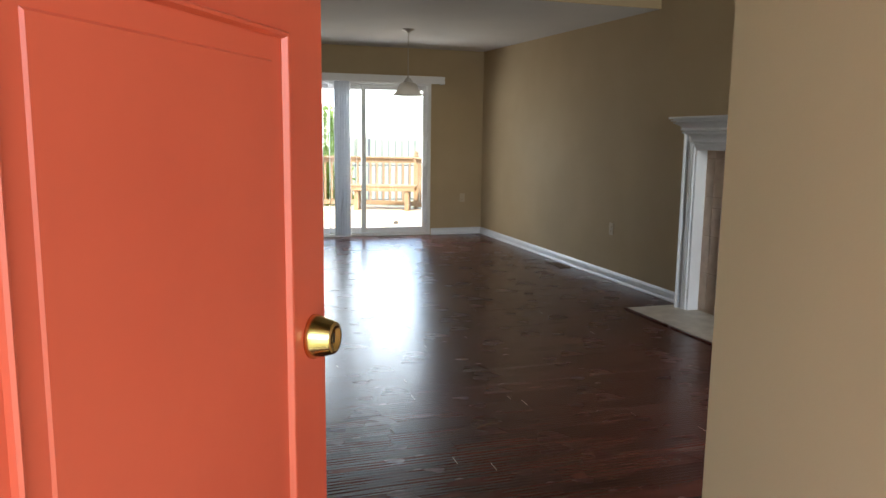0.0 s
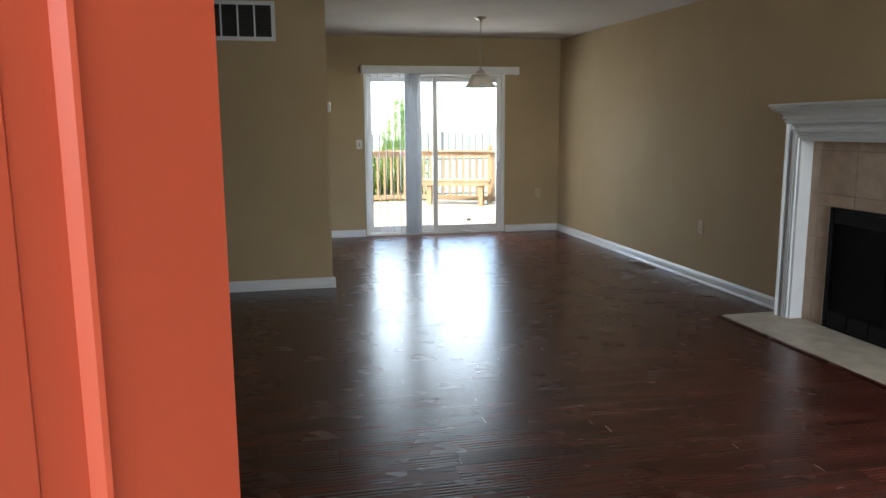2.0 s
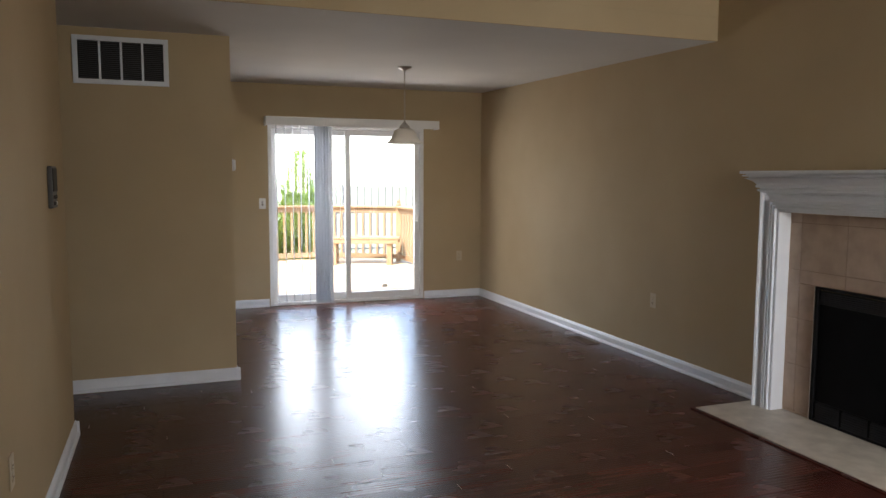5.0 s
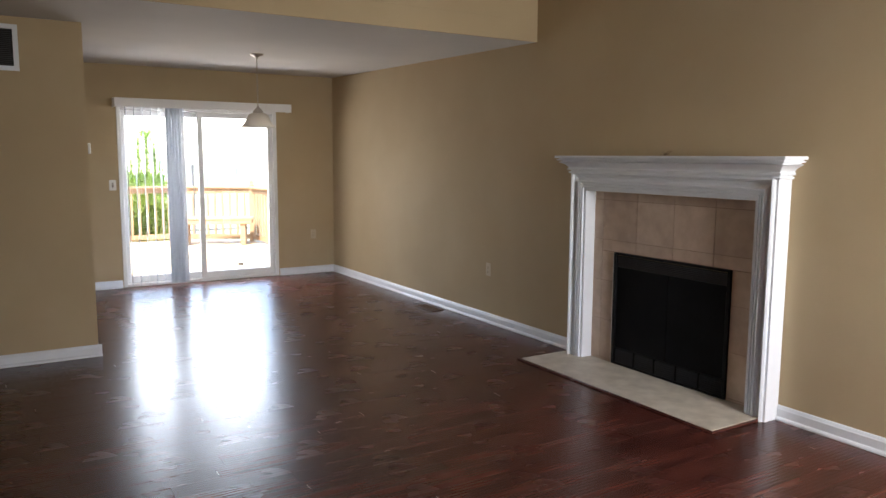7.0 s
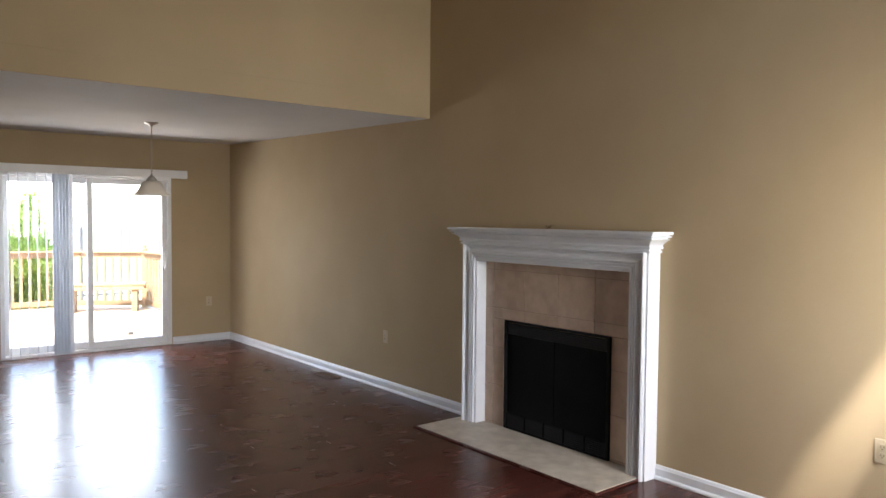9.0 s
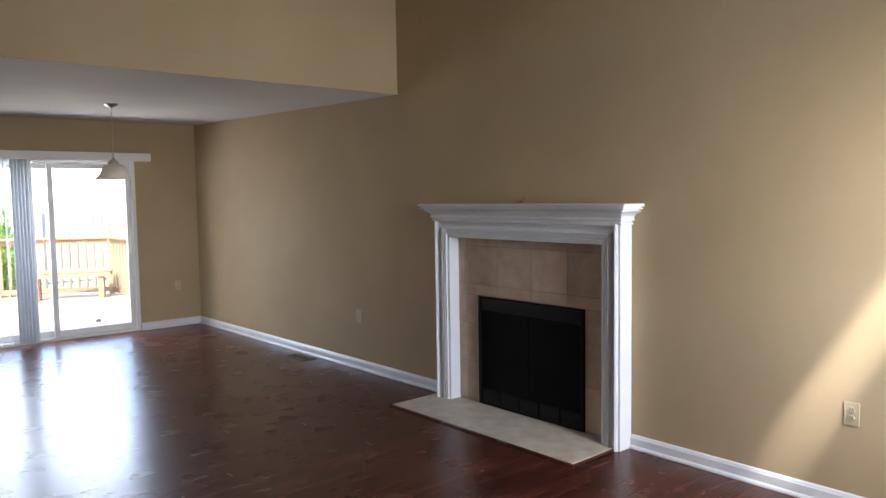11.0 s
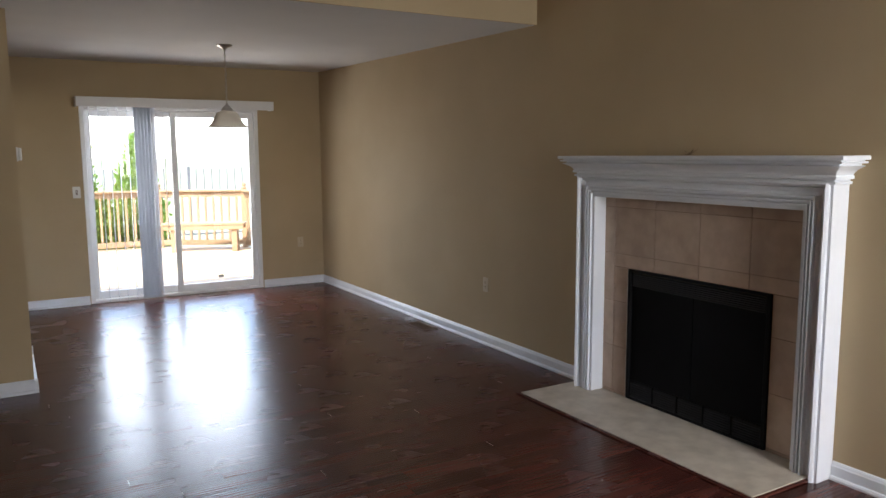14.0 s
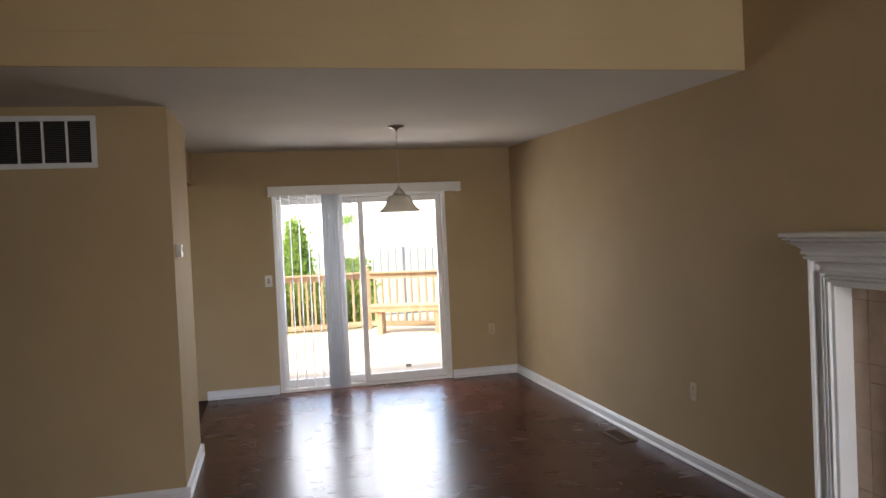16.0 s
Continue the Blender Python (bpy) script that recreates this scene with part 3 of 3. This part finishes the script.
# ceramic tiles round the firebox
FB0, FB1, FBZ1 = 5.246, 6.232, 0.822
facing = thing("tile_surround", "beige ceramic tile facing around the firebox", "tile surround", pose(XR, 5.74, 0))
back2 = facing.matrix_world.inverted()
part("grout", boxes(((-0.004, FB1 - 5.74, 0.014), (-0.0005, 0.71, 1.262)), ((-0.004, -0.71, 0.014), (-0.0005, FB0 - 5.74, 1.262)), ((-0.004, FB0 - 5.74, FBZ1), (-0.0005, FB1 - 5.74, 1.262))), M_GROUT, facing)
ys = [5.03, 5.06, 5.385, 5.708, 6.032, 6.357, 6.45]
tz = [0.014, 0.030, 0.318, 0.606, 0.905, 1.192, 1.262]
for y0, y1 in zip(ys, ys[1:]):
    for z0, z1 in zip(tz, tz[1:]):
        pieces = []
        if z1 <= FBZ1 or z0 < FBZ1:
            low1 = min(z1, FBZ1)
            if y1 > FB1:
                pieces.append((max(y0, FB1 + 0.002), y1, z0, low1 if y0 < FB1 else z1))
            if y0 < FB0:
                pieces.append((y0, min(y1, FB0 - 0.002), z0, low1 if y1 > FB0 else z1))
            if z1 > FBZ1 and y0 < FB1 and y1 > FB0:
                pieces.append((y0, y1, FBZ1 + 0.002, z1))
        else:
            pieces.append((y0, y1, z0, z1))
        for a, b, c, d in pieces:
            if b - a > 0.012 and d - c > 0.012:
                part("tile", box(bmesh.new(), (-0.009, a - 5.74 + 0.0018, c + 0.0018), (-0.0042, b - 5.74 - 0.0018, d - 0.0018), 0.0012), M_TILE, facing)

# black metal firebox insert
insert = thing("fireplace_insert", "black metal fireplace insert with louvred bands", "fireplace", pose(XR, 5.74, 0))
h0, h1 = FB0 - 5.74 + 0.003, FB1 - 5.74 - 0.003
part("frame", boxes(((-0.020, h0, 0.014), (0.02, h0 + 0.022, FBZ1)), ((-0.020, h1 - 0.022, 0.014), (0.02, h1, FBZ1)), ((-0.020, h0 + 0.022, FBZ1 - 0.016), (0.02, h1 - 0.022, FBZ1)), ((-0.020, h0 + 0.022, 0.014), (0.02, h1 - 0.022, 0.028)), bevel=0.002), M_BLACK, insert)
part("edge_strip", boxes(((-0.0215, h1 + 0.0002, 0.014), (-0.004, h1 + 0.0028, FBZ1))), M_HEARTH, insert, "thin pale edge strip")
for z0, z1, bays in ((FBZ1 - 0.098, FBZ1 - 0.018, 1), (0.032, 0.128, 5)):
    bay = (h1 - h0 - 0.044) / bays
    for k in range(bays):
        y0 = h0 + 0.022 + bay * k
        louvre = part("louvre_panel", boxes(((0.004, y0, z0), (0.008, y0 + bay, z1))), M_SOOT, insert)
        if k:
            part("mullion", boxes(((-0.006, y0 - 0.010, z0), (0.0035, y0 + 0.006, z1))), M_SOOT, louvre)
        for j in range(7):
            z = z0 + (j + 0.5) * (z1 - z0) / 7
            bm = box(bmesh.new(), (-0.015, y0 + 0.007, -0.0022), (0.0035, y0 + bay - 0.011, 0.0022))
            bmesh.ops.rotate(bm, verts=bm.verts, cent=(0, 0, 0), matrix=Matrix.Rotation(radians(-30), 3, "Y"))
            bmesh.ops.translate(bm, verts=bm.verts, vec=(0, 0, z))
            part("slat", bm, M_LOUVRE, louvre)
part("screen_door", boxes(((-0.004, h0 + 0.03, 0.135), (0.001, -0.003, FBZ1 - 0.103)), bevel=0.001), M_SCREEN, insert, "black mesh fire screen leaf")
part("screen_door", boxes(((-0.004, 0.003, 0.135), (0.001, h1 - 0.03, FBZ1 - 0.103)), bevel=0.001), M_SCREEN, insert, "black mesh fire screen leaf")
part("door_rail", boxes(((-0.012, h0 + 0.022, 0.129), (0.003, h1 - 0.022, 0.134))), M_BLACK, insert)
part("door_rail", boxes(((-0.012, h0 + 0.022, FBZ1 - 0.102), (0.003, h1 - 0.022, FBZ1 - 0.099))), M_BLACK, insert)
part("firebox", boxes(((0.12, h0 + 0.02, 0.014), (0.55, h0 + 0.03, 0.80)), ((0.12, h1 - 0.03, 0.014), (0.55, h1 - 0.02, 0.80)), ((0.55, h0 + 0.02, 0.014), (0.56, h1 - 0.02, 0.80)), ((0.02, h0 + 0.022, 0.79), (0.56, h1 - 0.022, 0.80)), ((0.02, h0 + 0.022, 0.014), (0.56, h1 - 0.022, 0.024))), M_SOOT, insert)

# hearth slab with its wooden edging
hearth = thing("hearth", "cream stone hearth slab edged with dark wood", "hearth", pose(XR, 5.74, 0))
part("slab", box(bmesh.new(), (3.715 - XR, 4.946 - 5.74, 0.001), (-0.003, 6.655 - 5.74, 0.013), 0.002), M_HEARTH, hearth)

# dried leaf scrap on the mantel
scrap = thing("dried_leaf", "curled dried leaf lying on the mantel shelf", "leaf", pose(4.13, 5.735, 1.5055))
bm = bmesh.new()
for k, (a, r, h) in enumerate(((20, 0.045, 0.012), (75, 0.035, 0.028), (150, 0.03, 0.008), (230, 0.04, 0.02), (300, 0.028, 0.034))):
    c, s = math.cos(radians(a)), math.sin(radians(a))
    v = [bm.verts.new(p) for p in ((0, 0, 0.001), (r * 0.5 * c - 0.009 * s, r * 0.5 * s + 0.009 * c, h * 0.8), (r * c, r * s, h), (r * 0.5 * c + 0.009 * s, r * 0.5 * s - 0.009 * c, h * 0.3 + 0.001))]
    w = [bm.verts.new(x.co + Vector((0, 0, 0.0012))) for x in v]
    bm.faces.new(v), bm.faces.new(w[::-1])
    for j in range(4):
        bm.faces.new((v[j], v[(j + 1) % 4], w[(j + 1) % 4], w[j]))
part("blade", bm, M_TWIG, scrap)
part("stem", lathe(bmesh.new(), [(0.0018, 0), (0.0012, 0.055)], 6, pose(0, 0, 0.002, 55, 0, 40)), M_TWIG, scrap)


# ---- wall plates ----
def outlet(label, m, toggle=False):
    """A wall plate in the xz plane that looks towards -y."""
    plate = thing("light_switch" if toggle else "wall_outlet", label, "switch" if toggle else "outlet", m)
    part("plate", box(bmesh.new(), (-0.036, -0.006, -0.058), (0.036, -0.0008, 0.058), 0.003, 2), M_WHITEP if toggle else M_IVORY, plate)
    if toggle:
        # raised brown strip: the shade of the toggle's recess put into its colour
        part("slot", boxes(((-0.009, -0.0066, -0.022), (0.009, -0.0061, 0.022))), M_BROWNMETAL, plate)
        part("toggle", box(bmesh.new(), (-0.005, -0.018, -0.004), (0.005, -0.005, 0.014), 0.002), M_WHITEP, plate)
    else:
        for z in (-0.02, 0.02):
            face = part("receptacle", lathe(bmesh.new(), [(0.0165, 0), (0.0165, 0.0022), (0.015, 0.003)], 24, pose(0, -0.0055, z, 90)), M_IVORY, plate)
            part("slot", boxes(((-0.0075, -0.0092, z - 0.002), (-0.0055, -0.0083, z + 0.008)), ((0.0055, -0.0092, z - 0.002), (0.0075, -0.0083, z + 0.007)), ((-0.002, -0.0092, z - 0.010), (0.002, -0.0083, z - 0.006))), M_DARK, face)
    for z in ((-0.03, 0.03) if toggle else (0.0,)):
        part("screw", lathe(bmesh.new(), [(0.003, 0), (0.003, 0.001)], 10, pose(0, -0.0058, z, 90)), M_NICKEL, plate)
    return plate


outlet("ivory wall outlet on the tan fireplace wall", pose(XR, 7.811, 0.487, 0, 0, -90))
outlet("ivory wall outlet low on the sunlit wall", pose(XR, 3.635, 0.485, 0, 0, -90))
outlet("ivory wall outlet beside the sliding door", pose(3.935, YB, 0.503))
outlet("ivory wall outlet on the stair wall", pose(XL, 5.70, 0.455, 0, 0, 90))
outlet("white toggle switch plate beside the sliding door", pose(1.592, YB, 1.160), True)

thermostat = thing("thermostat", "white thermostat on the side wall", "thermostat", pose(XP, 8.50, 1.54, 0, 0, 90))
part("base", box(bmesh.new(), (-0.055, -0.012, -0.045), (0.055, -0.0008, 0.045), 0.004, 2), M_WHITEP, thermostat)
part("cover", box(bmesh.new(), (-0.050, -0.032, -0.040), (0.050, -0.0125, 0.040), 0.007, 2), M_WHITEP, thermostat)
part("display", boxes(((-0.025, -0.0332, -0.005), (0.025, -0.0315, 0.022))), M_GREYP, thermostat)
keypad = thing("alarm_keypad", "dark grey keypad on the stair wall", "keypad", pose(XL, 6.90, 1.405, 0, 0, 90))
part("body", box(bmesh.new(), (-0.075, -0.022, -0.10), (0.075, -0.0008, 0.10), 0.005, 2), M_GREYP, keypad)
part("face", box(bmesh.new(), (-0.066, -0.026, -0.02), (0.066, -0.0215, 0.09), 0.002), M_BLACK, keypad)
for k in range(6):
    part("button", box(bmesh.new(), (-0.055 + 0.04 * (k % 3), -0.026, -0.085 + 0.03 * (k // 3)), (-0.027 + 0.04 * (k % 3), -0.0215, -0.068 + 0.03 * (k // 3)), 0.002), M_WHITEP if k == 2 else M_BLACK, keypad)

# return-air grille
grille = thing("return_air_grille", "white metal return-air grille near the ceiling", "air grille", pose(0.352, YP, 2.215))
GW, GH = 0.293, 0.155
part("frame", boxes(((-GW, -0.012, -GH), (-GW + 0.032, -0.0008, GH)), ((GW - 0.032, -0.012, -GH), (GW, -0.0008, GH)), ((-GW + 0.032, -0.012, GH - 0.032), (GW - 0.032, -0.0008, GH)), ((-GW + 0.032, -0.012, -GH), (GW - 0.032, -0.0008, -GH + 0.032)), bevel=0.002), M_TRIM, grille)
# dark sheet on the wall: the shade of the duct is put into its colour
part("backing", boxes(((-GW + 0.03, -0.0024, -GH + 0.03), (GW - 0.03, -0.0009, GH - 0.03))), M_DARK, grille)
bay = (2 * GW - 0.064) / 4
for k in range(1, 4):
    x = -GW + 0.032 + bay * k
    part("mullion", boxes(((x - 0.007, -0.011, -GH + 0.0325), (x + 0.007, -0.0026, GH - 0.0325))), M_TRIM, grille)
# slats of the white grille in dark grey: shade between them put into colour
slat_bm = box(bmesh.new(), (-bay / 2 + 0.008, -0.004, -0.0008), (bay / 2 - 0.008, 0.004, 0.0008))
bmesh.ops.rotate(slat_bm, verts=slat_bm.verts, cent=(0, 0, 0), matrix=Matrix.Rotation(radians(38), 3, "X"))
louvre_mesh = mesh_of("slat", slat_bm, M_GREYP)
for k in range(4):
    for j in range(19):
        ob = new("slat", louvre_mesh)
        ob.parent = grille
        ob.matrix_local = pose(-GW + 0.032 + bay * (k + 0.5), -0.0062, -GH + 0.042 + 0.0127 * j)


# floor registers
def register(label, m):
    reg = thing("floor_register", label, "floor register", m, group="floor registers")
    part("frame", boxes(((-0.17, -0.07, 0.0005), (-0.14, 0.07, 0.006)), ((0.14, -0.07, 0.0005), (0.17, 0.07, 0.006)), ((-0.14, 0.045, 0.0005), (0.14, 0.07, 0.006)), ((-0.14, -0.07, 0.0005), (0.14, -0.045, 0.006)), bevel=0.0015), M_BROWNMETAL, reg)
    # no hole below: a near-black sheet carries the shade of the duct
    part("well", boxes(((-0.139, -0.044, 0.0005), (0.139, 0.044, 0.0012))), M_DARK, reg)
    for k in range(18):
        x = -0.132 + 0.0155 * k
        part("slat", boxes(((x - 0.002, -0.044, 0.0014), (x + 0.002, 0.044, 0.0048))), M_BROWNMETAL, reg)
    return reg


register("brown metal floor register beside the baseboard", pose(4.085, 8.64, 0, 0, 0, 90))
register("brown metal floor register before the sliding door", pose(2.89, 11.20, 0))

# ---- deck and garden ----
DZ = -0.12
ground = structure("ground", boxes(((-300, 11.47, -0.75), (300, 600, -0.70)), ((-300, -300, -0.75), (300, 1.19, -0.70))), M_GRASS, "mown lawn reaching the horizon", "lawn")
deck = thing("deck", "sunlit cedar deck boards outside the slider", "deck", kind="structure")
for k in range(40):
    y = 11.50 + 0.142 * k
    right = 5.0 if y < 16.15 else 5.0 - (y - 16.15) * 1.5
    part("plank", box(bmesh.new(), (-2.5, y, DZ - 0.03), (max(right, 2.9), y + 0.137, DZ), 0.003), M_DECKING, deck)
part("joist", boxes(((-2.5, 11.5, -0.69), (2.9, 11.55, DZ - 0.032)), ((-2.5, 17.0, -0.69), (2.9, 17.05, DZ - 0.032)), ((-2.5, 11.56, -0.69), (-2.45, 16.99, DZ - 0.032)), ((2.85, 11.56, -0.69), (2.9, 16.99, DZ - 0.032))), M_CEDAR, deck)


def railing(a, b, label, first=True):
    """A deck railing from a to b: posts at both ends, cap, two rails and square balusters."""
    a, b = Vector((*a, 0)), Vector((*b, 0))
    long = (b - a).length
    r = thing("deck_railing", label, "railing", Matrix.Translation((*a.xy, DZ)) @ Matrix.Rotation(math.atan2(b.y - a.y, b.x - a.x), 4, "Z"), group="deck railings")
    for x in ((0, long) if first else (long,)):
        post = part("post", box(bmesh.new(), (x - 0.045, -0.045, 0.001), (x + 0.045, 0.045, 1.06), 0.006), M_CEDAR, r)
        part("post_cap", lathe(bmesh.new(), [(0.055, 1.0605), (0.055, 1.075), (0.03, 1.085), (0.034, 1.10), (0.042, 1.125), (0.034, 1.15), (0.012, 1.162)], 16, pose(x, 0, 0)), M_CEDAR, post, "turned cedar post cap", True)
    part("cap_rail", box(bmesh.new(), (0.046, -0.07, 1.0), (long - 0.046, 0.07, 1.035), 0.004), M_CEDAR, r)
    part("top_rail", box(bmesh.new(), (0.046, -0.019, 0.91), (long - 0.046, 0.019, 0.998), 0.004), M_CEDAR, r)
    part("bottom_rail", box(bmesh.new(), (0.046, -0.019, 0.05), (long - 0.046, 0.019, 0.14), 0.004), M_CEDAR, r)
    me = mesh_of("baluster", box(bmesh.new(), (-0.018, -0.018, 0.142), (0.018, 0.018, 0.908), 0.003), M_CEDAR)
    n = int(long / 0.135)
    for k in range(1, n):
        ob = new("baluster", me)
        ob.parent = r
        ob.matrix_local = pose(long * k / n, 0, 0)
    return r


railing((-1.6, 16.95), (3.32, 16.95), "cedar railing along the back of the deck")
railing((3.32, 16.95), (4.64, 16.20), "cedar railing behind the deck bench", False)
railing((4.64, 16.20), (4.95, 11.75), "cedar railing along the side of the deck", False)

bench = thing("deck_bench", "cedar plank bench against the deck railing", "bench", Matrix.Translation((3.90, 16.02, DZ)) @ Matrix.Rotation(radians(-22), 4, "Z"))
for y in (-0.20, -0.075, 0.05):
    part("seat_board", box(bmesh.new(), (-0.68, y, 0.462), (0.68, y + 0.12, 0.498), 0.004), M_CEDAR, bench)
for y in (-0.190, 0.136):
    part("apron", box(bmesh.new(), (-0.66, y, 0.385), (0.66, y + 0.03, 0.460), 0.004), M_CEDAR, bench)
for x in (-0.50, 0.50):
    part("leg", box(bmesh.new(), (x - 0.045, -0.158, 0.001), (x + 0.045, -0.070, 0.460), 0.004), M_CEDAR, bench)
    part("leg", box(bmesh.new(), (x - 0.045, 0.046, 0.001), (x + 0.045, 0.134, 0.460), 0.004), M_CEDAR, bench)


def leaves(bm, rng, spots, size):
    """Small folded sprays at the given spots."""
    for p in spots:
        q = Euler((rng.uniform(-0.9, 0.9), rng.uniform(-0.9, 0.9), rng.uniform(0, 6.28))).to_matrix()
        s = size * rng.uniform(0.6, 1.35)
        v = [bm.verts.new(Vector(p) + q @ Vector(c) * s) for c in ((0, 0, -0.5), (0.42, 0.12, 0.1), (0, -0.05, 0.9), (-0.42, 0.12, 0.1))]
        bm.faces.new((v[0], v[1], v[2]))
        bm.faces.new((v[0], v[2], v[3]))


def conifer(x, y, base, top, radius, seed):
    rng = random.Random(seed)
    tree = thing("arborvitae", "narrow pointed green evergreen behind the deck", "tree", pose(x, y, base), group="evergreens")
    tall = top - base
    part("trunk", lathe(bmesh.new(), [(0.06, 0.001), (0.045, tall * 0.3), (0.02, tall * 0.7), (0.004, tall * 0.95)], 10), M_BARK, tree)
    spots = []
    tufts = [(rng.uniform(0, 6.28), rng.uniform(0.06, 0.975)) for _ in range(300)]
    for a, h in tufts:
        r = radius * (1 - h) ** 0.85 * rng.uniform(0.55, 1.12) + 0.012
        c = Vector((r * math.cos(a), r * math.sin(a), h * tall))
        for _ in range(34):
            spots.append(c + Vector((rng.gauss(0, 0.055), rng.gauss(0, 0.055), rng.gauss(0.03, 0.10))))
    bm = bmesh.new()
    leaves(bm, rng, spots, 0.062)
    part("crown", bm, M_LEAF, tree)
    return tree


conifer(3.16, 18.35, -0.70, 1.84, 0.66, 3)
conifer(2.12, 18.40, -0.70, 1.82, 0.62, 5)
conifer(0.95, 18.6, -0.70, 1.75, 0.55, 8)


def shrub(x, y, radius, tall, seed):
    rng = random.Random(seed)
    s = thing("shrub", "leafy yellow-green shrub behind the deck railing", "shrub", pose(x, y, -0.70), group="shrubs")
    bm = bmesh.new()
    for k in range(6):
        lathe(bm, [(0.012, 0.001), (0.004, tall * 0.6)], 6, pose(0, 0, 0, rng.uniform(-25, 25), rng.uniform(-25, 25), 0))
    part("stems", bm, M_BARK, s)
    spots = []
    for _ in range(110):
        a, h = rng.uniform(0, 6.28), rng.uniform(0.1, 1.0)
        r = radius * math.sqrt(max(0.05, 1 - (2 * h - 0.9) ** 2)) * rng.uniform(0.45, 1.1)
        c = Vector((r * math.cos(a), r * math.sin(a), h * tall))
        for _ in range(22):
            spots.append(c + Vector((rng.gauss(0, 0.08), rng.gauss(0, 0.08), rng.gauss(0, 0.08))))
    bm = bmesh.new()
    leaves(bm, rng, spots, 0.06)
    part("crown", bm, M_SHRUB, s)
    return s


M_SHRUB = material("shrub_leaf", (0.16, 0.20, 0.03), 0.55, second=(0.05, 0.09, 0.015), scale=18.0)
let_light_through(M_SHRUB, (0.36, 0.44, 0.06), 0.35)
for k, x in enumerate((0.2, 0.95, 1.65, 2.35, 3.0)):
    shrub(x, 17.65 + 0.12 * (k % 2), 0.46, 1.45 + 0.08 * (k % 3), 20 + k)

fence = thing("garden_fence", "dark slender metal fence beyond the garden", "fence", pose(0, 22.0, -0.70))
picket_mesh = mesh_of("picket", box(bmesh.new(), (-0.013, -0.012, 0.05), (0.013, 0.012, 1.90), 0.003), M_BRICK)
for k in range(60):
    ob = new("picket", picket_mesh)
    ob.parent = fence
    ob.matrix_local = pose(-1.0 + 0.19 * k, 0, random.uniform(-0.015, 0.015))
for z in (0.25, 1.2):
    part("rail", boxes(((-1.2, 0.018, z), (10.4, 0.05, z + 0.04))), M_BRICK, fence)
for x in (-1.1, 1.9, 4.9, 7.9):
    part("post", box(bmesh.new(), (x - 0.035, -0.035, 0.001), (x + 0.035, 0.035, 1.95), 0.006), M_BRICK, fence)

# ---- laminate planks ----
PW, PL = 0.127, 1.215
hearth_box = (3.70, 4.933, 6.668)


def plank_mesh(long, wide):
    bm = bmesh.new()
    e = 0.0010
    rings = [[bm.verts.new((x, y, z)) for x, y in ((d, d), (long - d, d), (long - d, wide - d), (d, wide - d))] for d, z in ((0.0007, -0.0115), (0.0007, -0.0009), (e, 0.0))]
    for a, b in zip(rings, rings[1:]):
        for k in range(4):
            bm.faces.new((a[k], a[(k + 1) % 4], b[(k + 1) % 4], b[k]))
    bm.faces.new(rings[-1])
    return mesh_of("plank", bm, M_FLOOR)


whole = plank_mesh(PL, PW)
floor_ob = bpy.data.objects["floor"]
rng = random.Random(11)
rest = []
chips = []
for row in range(77):
    y = 1.56 + PW * row
    x_end = XR - 0.002
    x_min = -1.075 if (y < 3.98 or 7.43 < y < 8.36) else (0.945 if y > 8.36 else XL - 0.11)
    x = x_min - rng.uniform(0, PL)
    while x < x_end:
        a, b = max(x, x_min), min(x + PL, x_end)
        if b - a > 0.02:
            if a > x_min + 0.1 and rng.random() < 0.22:
                chips.append((a, y))
            near = 2.2 < y < 9.6
            if near:
                me = whole if b - a > PL - 1e-6 else plank_mesh(b - a, PW)
                ob = new("plank", me)
                ob.parent = floor_ob
                ob.location = (a, y, rng.uniform(-0.0004, 0.0004))
                ob.rotation_euler = (0, 0, 0)
            else:
                rest.append((a, b, y))
        x += PL
bm = bmesh.new()
for a, b, y in rest:
    w = min(PW, YB + 0.0 - y)
    if w > 0.01:
        rings = [[bm.verts.new((px, py, z)) for px, py in ((a + d, y + d), (b - d, y + d), (b - d, y + w - d), (a + d, y + w - d))] for d, z in ((0.0007, -0.0115), (0.0007, -0.0009), (0.0010, 0.0))]
        for p, q in zip(rings, rings[1:]):
            for k in range(4):
                bm.faces.new((p[k], p[(k + 1) % 4], q[(k + 1) % 4], q[k]))
        bm.faces.new(rings[-1])
tagged(part("planks", bm, M_FLOOR, floor_ob), kind="stuff")
# dark wooden edging round the hearth
for lo, hi in (((3.690, 4.923, 0.001), (3.714, 6.678, 0.010)), ((3.7145, 6.656, 0.001), (XR - 0.03, 6.678, 0.010)), ((3.7145, 4.923, 0.001), (XR - 0.03, 4.945, 0.010))):
    ob = part("edging", box(bmesh.new(), lo, hi, 0.003), M_FLOOR, hearth)
    ob.matrix_parent_inverse = hearth.matrix_world.inverted()
chip_mesh = mesh_of("chipped_edge", box(bmesh.new(), (-0.0016, 0.0, 0.0), (0.0016, 1.0, 0.0006)), M_CHIP)
for a, y in chips:
    if y > 2.2 and not (a > hearth_box[0] and hearth_box[1] < y < hearth_box[2]):
        ob = new("chipped_edge", chip_mesh)
        ob.parent = floor_ob
        ob.matrix_world = pose(a, y + rng.uniform(0.005, 0.05), 0.0004) @ Matrix.Diagonal((rng.uniform(0.6, 1.3), rng.uniform(0.03, 0.08), 1, 1))
